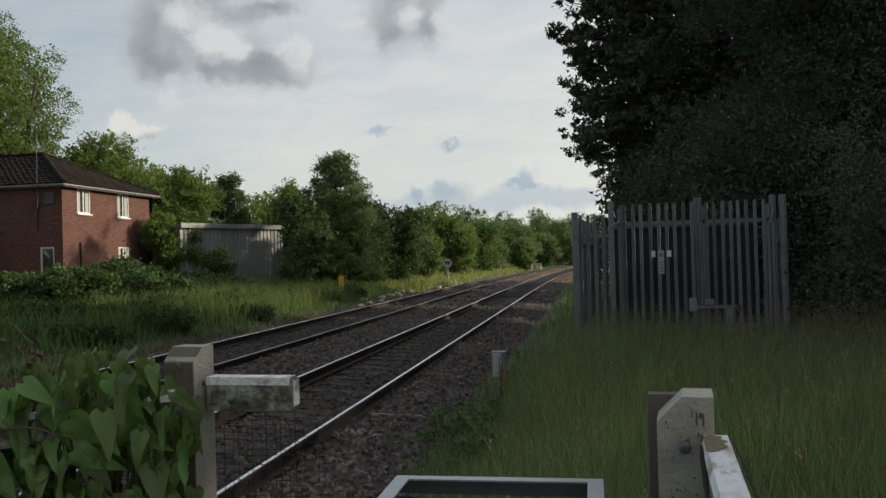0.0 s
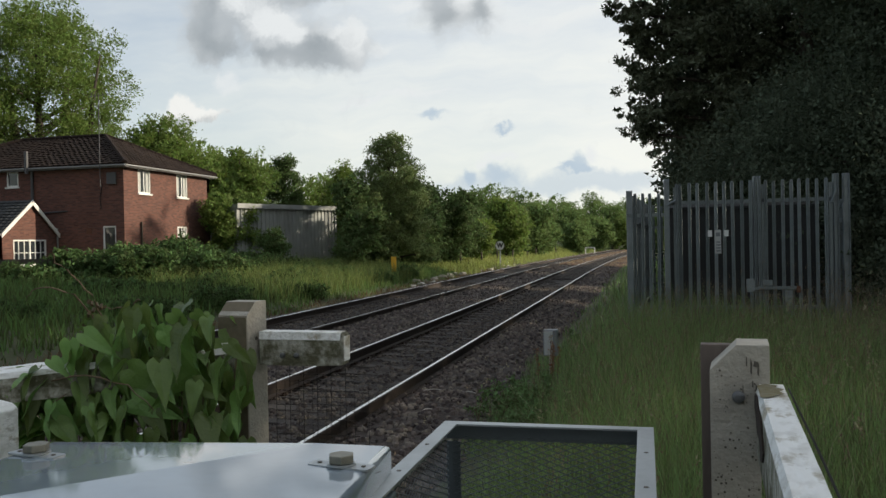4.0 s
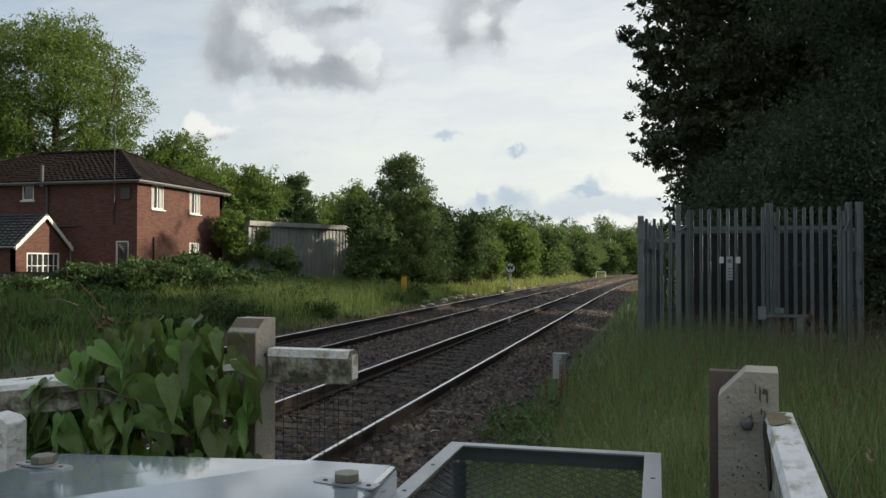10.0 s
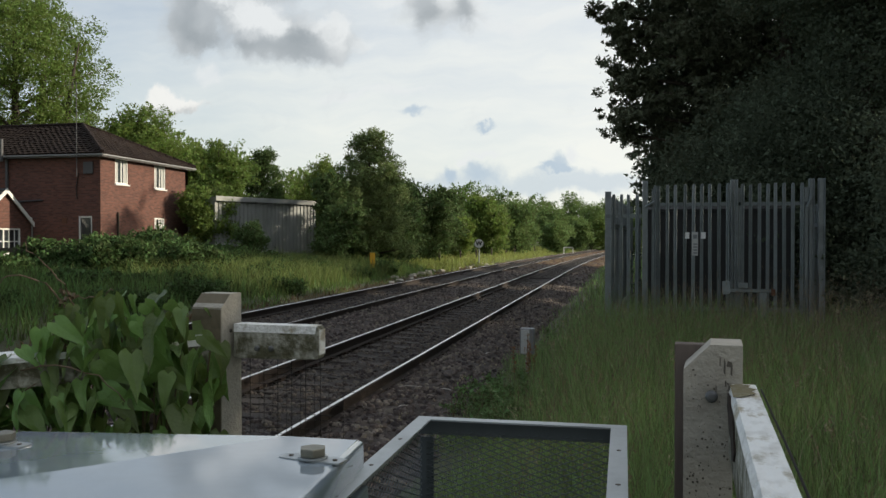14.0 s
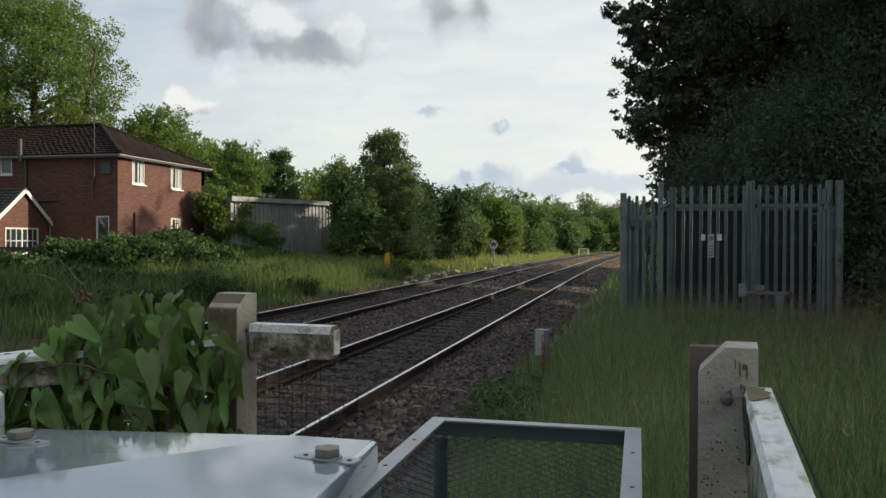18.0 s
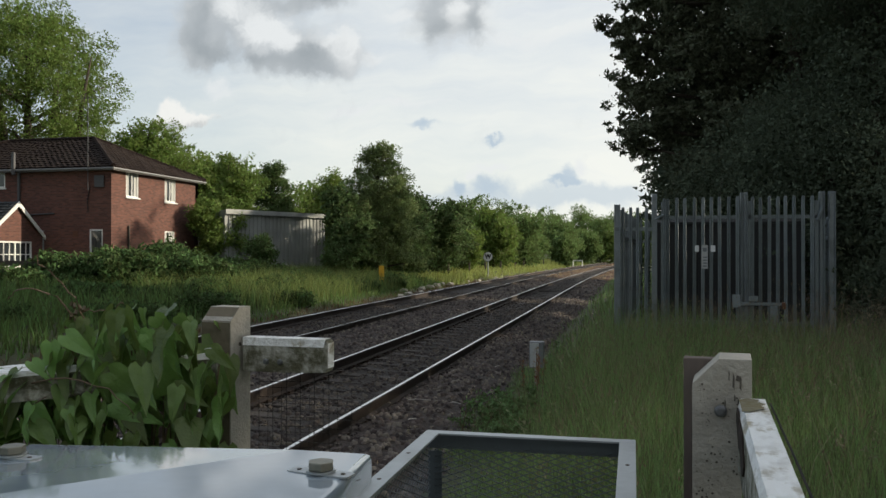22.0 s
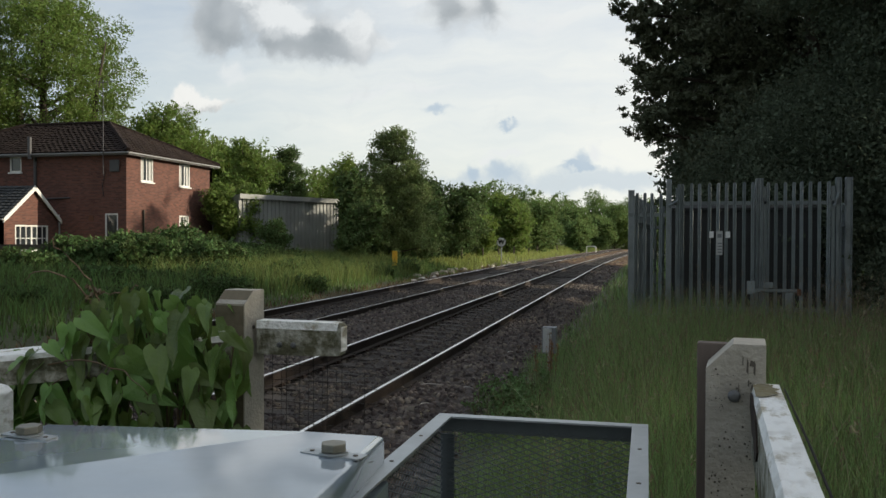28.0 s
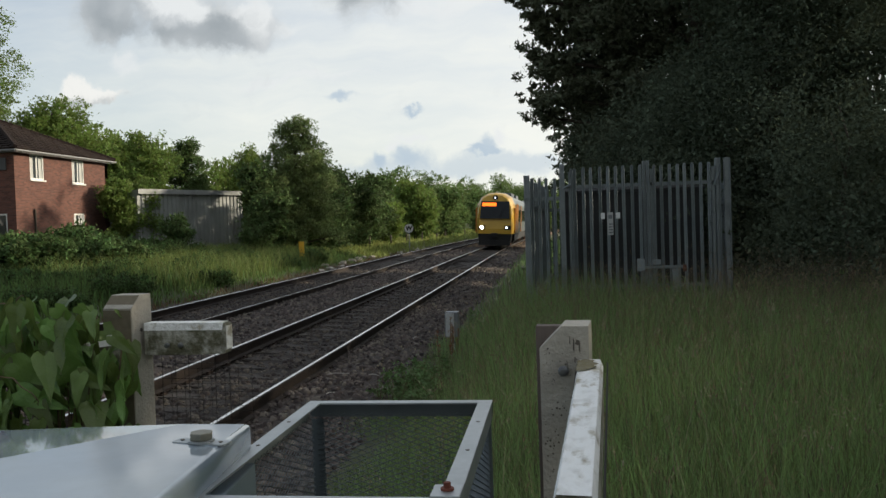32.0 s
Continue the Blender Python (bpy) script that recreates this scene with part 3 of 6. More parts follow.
def track(name, centre, lift, label):
    t = thing(name, pose(0, 0, 0), label, "railway track", "tracks of the line", "structure")
    tilt = math.atan2(CANT, 1.503)
    for side, dz in ((0.7515, 0.0), (-0.7515, CANT)):
        body, head = rail_geo(centre + side, dz + lift, 0.45 if centre == FAR and side > 0 else 1.0)
        r = part("rail", body, "railside", t, "rusty steel rail with a polished head")
        part("running_band", head, "railhead", r, "bright worn steel running surface")
    sl, cl = sleeper_mesh(), clip_mesh()
    y = Y0 + 0.3
    i = 0
    while y < 150:
        x = centre + float(curve_x(y))
        turn = -math.degrees(math.atan2(float(curve_x(y + 1) - curve_x(y - 1)), 2))
        s = part("sleeper", sl, "sleeper", t, m=pose(x + random.uniform(-.02, .02), y, float(dip(y)) + lift + CANT / 2 + (.025 if y > 40 else -.012), 0, math.degrees(tilt), turn + random.uniform(-.5, .5)))
        if 3 < y < 34:
            for sx in (-0.7515, 0.7515):
                part("rail_clip", cl, "clip", s, m=pose(sx, 0, 0))
        y += 0.66
        i += 1
    return t


def four_foot(centre):
    us = np.linspace(centre - .70, centre + .70, 12)
    lifted = lambda x, y: bed(x, y) + 0.006
    return strip_mesh("oily_ballast", us, uneven(Y0, Y1, 2, 30, 0.14, 1.06), lifted, "oily")


for c in (NEAR, FAR):
    tagged(new("oily_ballast", four_foot(c)), "oil-darkened ballast between the rails", "ballast", kind="structure")
track("near_track", NEAR, 0.0, "canted railway track with polished rails on ballast")
track("far_track", FAR, 0.12, "second railway track with rusty rail sides on ballast")


# ---- plants ----
def leaf_cloud(blobs, count, size, seed, clump=0.4, per=26, hang=0.0, shell=0.55, longer=1.5, even=0.75):
    """Small leaves set along sprays that point out of ellipsoids (x, y, z, rx, ry, rz): an array n x 3 x 3."""
    rng = np.random.default_rng(seed)
    b = np.array(blobs, float)
    vol = (b[:, 3] * b[:, 4] * b[:, 5]) ** even
    nc = max(4, count // per)
    pick = rng.choice(len(b), nc, p=vol / vol.sum())
    d = rng.normal(size=(nc, 3))
    d /= np.linalg.norm(d, axis=1, keepdims=True)
    r = (shell + (1.08 - shell) * rng.random(nc) ** 0.7)
    lump = 1 + 0.22 * np.sin(d[:, 0] * 5 + pick * 1.7) * np.cos(d[:, 2] * 4.3 + pick)
    cc = b[pick, :3] + d * b[pick, 3:] * (r * lump)[:, None]
    axis = d * 0.9 + rng.normal(size=(nc, 3)) * 0.5 + np.array([0, 0, 0.25 - 3.0 * hang])
    axis /= np.linalg.norm(axis, axis=1, keepdims=True)
    which = rng.integers(0, nc, count)
    rad = clump * rng.uniform(0.5, 1.3, nc)
    along = rng.uniform(-0.7, 1.25, count)
    thin = 0.42 * (1.25 - 0.6 * along)
    c = cc[which] + axis[which] * (along * rad[which])[:, None] + rng.normal(size=(count, 3)) * (thin * rad[which])[:, None] * np.array([1, 1, 0.7])
    u = axis[which] * 0.6 + rng.normal(size=(count, 3)) * 0.8
    u[:, 2] -= 0.25 + hang
    u /= np.linalg.norm(u, axis=1, keepdims=True)
    w = rng.normal(size=(count, 3))
    w[:, 2] += 0.7
    v = np.cross(u, w)
    v /= np.linalg.norm(v, axis=1, keepdims=True) + 1e-9
    s = size * rng.uniform(0.6, 1.35, count)[:, None]
    L = u * s * longer * 0.5
    W = v * s * 0.40
    return np.stack([c - L * 0.7 + W, c - L * 0.7 - W, c + L], 1)


def tree(name, x, y, label, blobs, count, size, mat, trunk=0.18, seed=1, group="", clump=0.4, per=26, hang=0.0, shell=0.55, lean=0.0, category="tree", limbs=True, longer=1.5):
    """A tapered trunk with limbs into each mass of the crown, and many small leaves; blobs are local to the base."""
    z0 = float(land(x, y)) - 0.05
    t = thing(name, pose(x, y, z0), label, category, group)
    rnd = random.Random(seed)
    if limbs:
        g = Geo()
        top = max(bl[2] + 0.5 * bl[5] for bl in blobs)
        pts = [(lean * k / 5 + rnd.uniform(-.1, .1) * (k > 0), rnd.uniform(-.1, .1) * (k > 0), top * k / 5) for k in range(6)]
        g.tube(pts, [trunk * (1 - 0.16 * k) for k in range(6)], 8)
        part("trunk", g, "bark", t, smooth=True)
        every = max(1, len(blobs) // 14)
        for bl in blobs[::every]:
            h0 = max(0.3, min(bl[2] * 0.82 - 0.2, top * 0.9))
            s = Vector((lean * h0 / top, 0, h0))
            q = Vector(bl[:3]) + Vector((rnd.uniform(-.3, .3) * bl[3], rnd.uniform(-.3, .3) * bl[4], rnd.uniform(-.2, .5) * bl[5]))
            m = (s + q) / 2 + Vector((rnd.uniform(-.3, .3), rnd.uniform(-.3, .3), rnd.uniform(0, .4)))
            g = Geo().tube([s, m, q], [trunk * 0.36, trunk * 0.2, trunk * 0.06], 5)
            part("limb", g, "bark", t, smooth=True)
    part("crown", quads_mesh("crown", leaf_cloud(blobs, int(count * 1.5), size * 0.82, seed, clump, per, hang, shell, longer), mat), mat, t)
    return t


def conifer_blobs(h, r, n, seed, low=0.12, up=0.0):
    """Sprays at the ends of whorled branches, for a pine."""
    rnd = random.Random(seed)
    out = []
    for k in range(n):
        f = low + (1 - low) * k / n
        a = rnd.uniform(0, 6.283)
        reach = r * (1.05 - f) ** 0.7 * rnd.uniform(0.55, 1.1)
        out.append((math.cos(a) * reach, math.sin(a) * reach, h * f, r * 0.26, r * 0.26, r * 0.13))
        out.append((math.cos(a) * reach * .5, math.sin(a) * reach * .5, h * f, r * 0.3, r * 0.3, r * 0.16))
    out.append((0, 0, h * 0.97, r * 0.2, r * 0.2, h * 0.05))
    return out


def grass_field(name, x, y, height, mat, label, seed, width=0.006, lean=0.35):
    """Curved blades standing on the ground at the points x, y: a quad and a pointed tip to a blade."""
    rng = np.random.default_rng(seed)
    n = len(x)
    z = land(x, y) - 0.02
    a = rng.uniform(0, 6.283, n)
    dx, dy = np.cos(a), np.sin(a)
    bend = height * lean * rng.uniform(0.2, 1.6, n)
    side = rng.uniform(0, 6.283, n)
    wx, wy = np.cos(side) * width, np.sin(side) * width
    quads = []
    prev = None
    for f, taper in ((0.0, 1.0), (0.58, 0.72), (1.0, 0.1)):
        cx, cy, cz = x + dx * bend * f * f, y + dy * bend * f * f, z + height * (f - 0.18 * lean * f * f)
        a0 = np.stack([cx - wx * taper, cy - wy * taper, cz], -1)
        a1 = np.stack([cx + wx * taper, cy + wy * taper, cz], -1)
        if prev is not None:
            quads.append((prev[0], prev[1], a1, a0))
        prev = (a0, a1)
    V = np.stack([quads[0][0], quads[0][1], quads[0][2], quads[0][3], quads[1][2]], 1)
    faces = np.array([0, 1, 2, 3, 3, 2, 4])
    me = bpy.data.meshes.new(name)
    me.vertices.add(n * 5)
    me.vertices.foreach_set("co", V.astype(np.float32).ravel())
    idx = (faces[None] + 5 * np.arange(n)[:, None]).astype(np.int32).ravel()
    me.loops.add(len(idx))
    me.loops.foreach_set("vertex_index", idx)
    me.polygons.add(n * 2)
    me.polygons.foreach_set("loop_start", (7 * np.arange(n)[:, None] + np.array([0, 4])).astype(np.int32).ravel())
    me.materials.append(M[mat])
    me.update()
    tagged(new(name, me), label, "grass", kind="stuff")
    return x + dx * bend, y + dy * bend, z + height * (1 - 0.18 * lean)


def scatter(n, x0, x1, y0, y1, seed, power=1.0, edge=None):
    rng = np.random.default_rng(seed)
    y = y0 + (y1 - y0) * rng.random(n) ** power
    x = x0 + (x1 - x0) * rng.random(n) + curve_x(y)
    if edge is not None:
        u = x - curve_x(y)
        keep = edge(u, y, rng)
        x, y = x[keep], y[keep]
    return x, y, rng


def verge():
    ragged = lambda u, y, r: u > -1.75 + 0.35 * np.sin(y * 1.3) + 0.25 * np.sin(y * 3.1) + 0.5 * r.random(len(u)) - 0.25
    x, y, r = scatter(96000, -2.3, 7, 1.7, 13.2, 11, 1.3, ragged)
    u = x - curve_x(y)
    h = r.uniform(0.25, 0.72, len(x)) * np.clip((u + 2.0) * 0.7, 0.35, 1) * (1 + 0.55 * np.clip((y - 7) / 5, 0, 1) * np.clip((2.4 - u) / 2, 0, 1))
    grass_field("verge_grass", x, y, h, "vergegrass", "tall dark green grass on the verge", 12, 0.0023)
    x, y, r = scatter(16000, -2.4, 14, 13, 60, 13, 1.3, ragged)
    h = r.uniform(0.35, 0.8, len(x)) * np.clip((x - curve_x(y) + 2.2) * 0.6, 0.3, 1)
    grass_field("verge_grass", x, y, h, "vergegrass", "tall dark green grass beside the fence", 14, 0.012)
    x, y, r = scatter(12000, -0.9, 9, 2.0, 13.0, 15, 0.75)
    h = r.uniform(0.5, 0.95, len(x)) + 0.42 * np.clip((y - 7) / 4, 0, 1) * r.random(len(x))
    tx, ty, tz = grass_field("seeding_grass", x, y, h, "grassdry", "pale seeding grass stalks among the tall grass", 16, 0.0015, 0.65)
    pick = (ty < 13) & (r.random(len(tx)) < 0.33)
    c = np.repeat(np.stack([tx, ty, tz], -1)[pick], 6, 0)
    n = len(c)
    c = c + r.normal(size=(n, 3)) * np.array([.008, .008, .028])
    d = r.normal(size=(n, 3)) * .35 + np.array([0, 0, 1.0])
    d /= np.linalg.norm(d, axis=1, keepdims=True)
    s = np.cross(d, r.normal(size=(n, 3)))
    s /= np.linalg.norm(s, axis=1, keepdims=True)
    me = quads_mesh("seed_heads", np.stack([c - d * .012, c + s * .0028, c + d * .012, c - s * .0028], 1), "grassdry")
    tagged(new("seed_heads", me), "pale feathery grass seed heads", "grass", kind="stuff")
    # single bleached stalks that arch over the rest
    x, y, r = scatter(1000, -0.7, 8.5, 2.2, 12.8, 23, 1.0)
    ax, ay, az = grass_field("bleached_grass", x, y, r.uniform(0.65, 1.1, len(x)), "seedpale", "bleached arching grass stalks with seed heads", 24, 0.0016, 0.95)
    c = np.repeat(np.stack([ax, ay, az], -1), 9, 0)
    n = len(c)
    c = c + r.normal(size=(n, 3)) * np.array([.02, .02, .022])
    d = r.normal(size=(n, 3)) + np.array([0, 0, .6])
    d /= np.linalg.norm(d, axis=1, keepdims=True)
    s = np.cross(d, r.normal(size=(n, 3)))
    s /= np.linalg.norm(s, axis=1, keepdims=True)
    me = quads_mesh("seed_heads", np.stack([c - d * .012, c + s * .003, c + d * .012, c - s * .003], 1), "seedpale")
    tagged(new("seed_heads", me), "bleached grass seed heads", "grass", kind="stuff")
    # seeding grass on the far bank
    x, y, r = scatter(5000, -17, -11.2, 24, 42, 21)
    h = r.uniform(0.7, 1.15, len(x))
    grass_field("seeding_grass", x, y, h, "bankseed", "pale seeding grass on the far bank", 22, 0.009, 0.5)
    # brown dead growth along the edge of the far ballast
    x, y, r = scatter(9000, -10.7, -9.3, 7, 60, 25, 1.2)
    grass_field("dead_weeds", x, y, r.uniform(0.06, 0.24, len(x)), "deadweed", "reddish brown dead weeds along the far ballast edge", 26, 0.008, 0.6)
    # left bank
    bank = lambda u, y, r: u < -10.3 + 0.4 * np.sin(y * 0.9) - 0.5 * r.random(len(u))
    x, y, r = scatter(40000, -24, -9.8, 8, 48, 17, 1.0, bank)
    h = r.uniform(0.25, 0.75, len(x)) * np.clip((-10.2 - (x - curve_x(y))) * 0.5, 0.3, 1)
    grass_field("bank_grass", x, y, h, "grass", "long green grass on the far bank", 18, 0.016)
    # far strip: sunlight is put into the grass colour
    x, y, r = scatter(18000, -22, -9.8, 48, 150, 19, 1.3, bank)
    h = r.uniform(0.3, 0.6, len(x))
    grass_field("bank_grass", x, y, h, "grasslit", "yellow grass strip along the far track, lightened in colour as if sunlit", 20, 0.028)


verge()


BOUGHS = [(-5.2, 8.05), (-5.0, 7.55), (-4.85, 6.3), (-4.75, 5.95), (-4.85, 4.65), (-4.6, 5.2), (-5.0, 10.2), (-4.7, 8.9), (-4.75, 7.0)]


def ragged_side():
    """Branch ends on the open side of the pine, one above another."""
    rnd = random.Random(21)
    out = []
    z = 3.0
    while z < 13.5:
        reach = -4.35 + 0.5 * max(0, 5.0 - z) + rnd.uniform(-.35, .35)
        out.append((reach, rnd.uniform(-1, 1), z, .45, .7, .24))
        out.append((reach + .8, rnd.uniform(-1, 1), z + .15, .7, 1.0, .4))
        out.append((reach + 1.7, rnd.uniform(-1, 1), z, 1.0, 1.3, .55))
        out.append((reach + 2.8, rnd.uniform(-1, 1), z + .1, 1.1, 1.3, .6))
        z += rnd.uniform(.36, .56)
    # a few boughs reach further out
    for tip, z in BOUGHS:
        for k in range(7):
            out.append((tip + .06 + .15 * k, rnd.uniform(-.2, .2), z - .04 * k + rnd.uniform(-.1, .1), .13 + .03 * k, .2 + .03 * k, .11 + .02 * k))
        out += [(tip + .5, .1, z - .1, .4, .35, .2), (tip + .9, 0, z - .15, .45, .5, .28)]
    return out


def weeds():
    spec = ((-1.75, 9.0, .34, "weed"), (-1.6, 8.1, .42, "weed"), (-1.85, 10.4, .26, "weed"), (-1.25, 8.6, .45, "weed"), (-1.0, 12.2, .5, "weed"), (-1.2, 7.4, .36, "weed"))
    for k, (x, y, h, leaf) in enumerate(spec):
        rnd = random.Random(330 + k)
        bl = [(rnd.uniform(-.28, .28), rnd.uniform(-.28, .28), h * rnd.uniform(.3, .9), .09, .09, h * .2) for _ in range(12)]
        t = tree("nettle_clump", x, y, "clump of leafy green nettles at the ballast edge", bl, 520, 0.042, leaf, 0.02, 300 + k, "weeds at the ballast edge", 0.07, category="weeds", limbs=False)
        for _ in range(7):
            a, b = rnd.uniform(-.3, .3), rnd.uniform(-.3, .3)
            part("stem", Geo().tube([(a, b, 0), (a + rnd.uniform(-.05, .05), b, h * .6), (a + rnd.uniform(-.1, .1), b, h * rnd.uniform(.9, 1.25))], [.004, .003, .002], 4), "stem", t)
    dock = thing("dock_plant", pose(-1.32, 9.6, float(land(-1.32, 9.6))), "dock plant with rusty brown seed spikes", "weeds", "weeds at the ballast edge")
    rnd = random.Random(350)
    for k in range(5):
        a, b, hh = rnd.uniform(-.14, .14), rnd.uniform(-.14, .14), rnd.uniform(.5, .75)
        stem = part("stem", Geo().tube([(a, b, 0), (a * 1.3, b, hh * .5), (a * 1.5, b, hh)], .004, 4), "stem", dock)
        c = np.random.default_rng(360 + k)
        z = c.uniform(.45, 1.0, 90) * hh
        p = np.stack([a * (1 + .5 * z / hh) + c.normal(size=90) * .014, b + c.normal(size=90) * .014, z], -1)
        d1, d2 = c.normal(size=(90, 3)) * .008, c.normal(size=(90, 3)) * .008
        tagged(part("seed_spike", quads_mesh("seed_spike", np.stack([p - d1, p + d2, p + d1], 1), "rustseed"), "rustseed", stem, "rusty brown seeds"), kind="stuff")


weeds()


def woods_right():
    """Large dark trees behind the fenced compound, and unseen ones added for their shade."""
    pine = tree("pine_tree", 4.2, 24, "tall dark pine with ragged branch ends", conifer_blobs(15, 3.9, 44, 5, 0.1), 46000, 0.10, "needle", 0.28, 5, "dark lineside trees", 0.26, 34, longer=1.7, shell=0.2)
    part("bough_foliage", quads_mesh("bough_foliage", leaf_cloud(ragged_side(), 78000, 0.085, 6, 0.15, 44, shell=0.25, longer=1.8, even=0.5), "needle"), "needle", pine)
    for tip, z in BOUGHS:
        part("bough", Geo().tube([(tip + 2.6, 0, z - .5), (tip + 1.2, .1, z - .25), (tip + .1, .2, z)], [.07, .045, .012], 5), "bark", pine, smooth=True)
    # those past y = 30 are out of view, added to dapple house and bank
    spec = [(7.5, 18.5, 15, 5.0, 31), (4.6, 17.8, 10, 3.4, 37), (11, 14, 16, 5.5, 32), (8.0, 25, 14, 3.6, 33), (13, 22, 18, 6.5, 34), (12, 7.5, 15, 4.5, 38), (14, 2, 14, 5, 36), (10, 45.5, 16.5, 2.4, 35), (11, 51, 18.8, 2.4, 39), (9, 32, 18.6, 2.6, 40), (10.5, 56, 18.4, 2.5, 43), (10.5, 48.3, 16, 2.0, 46), (11, 61, 21, 3.2, 44), (12, 67, 19, 3.0, 45)]
    for x, y, h, r, seed in spec:
        thin = y > 48
        count, size = (4200, 0.26) if thin else (95000, 0.068) if seed in (31, 37) else (70000, 0.08) if seed in (32, 38) else (24000, 0.2) if seed == 33 else (13000, 0.3) if y < 30 else (9000, 0.26) if seed != 40 else (6500, 0.3)
        rnd = random.Random(seed)
        bl = [(rnd.uniform(-.55, .55) * r, rnd.uniform(-.55, .55) * r, h * f, r * rnd.uniform(.36, .66), r * rnd.uniform(.36, .66), h * rnd.uniform(.07, .12)) for f in (0.1, 0.2, 0.3, 0.4, 0.5, 0.6, 0.7, 0.8, 0.9) for _ in range(2)]
        tree("broadleaf_tree", x, y, "dense dark green broadleaf tree in shade", bl, count, size, "leafdark", 0.26, seed, "dark lineside trees", 0.40, 30, shell=0.35)
    fill = [(fx, (k % 3 - 1) * .5, 2.6 + 1.15 * k + .3 * (fx > 0), 1.0, .9, .85) for k in range(8) for fx in (-1.9, -.6, .8, 2.2)]
    tree("holly_tree", 3.2, 27.2, "dense dark holly tree behind the pine", fill, 34000, 0.18, "leafdark", 0.2, 42, "dark lineside trees", 0.45, 30, shell=0.1)
    for k, (x, y, r) in enumerate(((4.6, 13.2, 1.3), (6.2, 12.2, 1.5), (8, 11.0, 1.6), (3.6, 17.0, 1.4), (1.6, 17.6, 1.2), (10, 9.5, 1.6))):
        bl = [(0, 0, 0.9, r, r, 1.0), (0.4, 0.3, 1.8, r * .8, r * .8, .9), (-.3, .2, 2.7, r * .7, r * .7, .9)]
        tree("ivy_bush", x, y, "dark ivy-covered undergrowth below the trees", bl, 13000, 0.062, "leafdark", 0.05, 50 + k, "undergrowth", 0.35, category="bush")


woods_right()


def crown_of(h, r, n, seed, low=0.25, squash=0.16, spread=0.55):
    rnd = random.Random(seed)
    out = []
    for k in range(n):
        f = low + (1 - low) * (k + 0.5) / n
        w = math.sin(math.pi * min(1, 0.18 + 0.82 * (1 - (f - low) / (1 - low)))) ** 0.6
        a = rnd.uniform(0, 6.283)
        q = r * spread * w * rnd.uniform(0.3, 1)
        out.append((math.cos(a) * q, math.sin(a) * q, h * f, r * w * rnd.uniform(.4, .62), r * w * rnd.uniform(.4, .62), h * squash * rnd.uniform(.6, 1)))
    return out


def dome(zc, r, h, n, s, seed):
    """Leaf masses over a rounded crown: centre height, half width, half height, number and size of the masses."""
    rnd = random.Random(seed)
    out = []
    for k in range(n):
        c = 1 - 1.72 * (k + .5) / n
        a = k * 2.39996 + rnd.uniform(-.4, .4)
        q = math.sqrt(max(0, 1 - c * c)) * rnd.uniform(.78, 1.0)
        f = s * rnd.uniform(.6, 1.1)
        out.append((math.cos(a) * q * (r - .6 * s), math.sin(a) * q * (r - .6 * s), zc + c * (h - .5 * s), f, f, f * .62))
    return out


def birch_masses():
    """Drooping masses, narrow and rounded at the top and broad below."""
    rnd = random.Random(70)
    out = []
    for k in range(58):
        f = (k + .5) / 58
        z = 1.0 + 6.75 * f
        reach = 3.1 * (1 - f) ** .5 * (1 if f > .3 else .7 + f) + .15
        a = k * 2.39996
        q = reach * rnd.uniform(.35, .95)
        w = rnd.uniform(.38, .75) * (1 - .35 * f)
        out.append((math.cos(a) * q + .15, math.sin(a) * q, z, w, w, w * rnd.uniform(.6, 1.0)))
    return out


BIRCH = birch_masses()


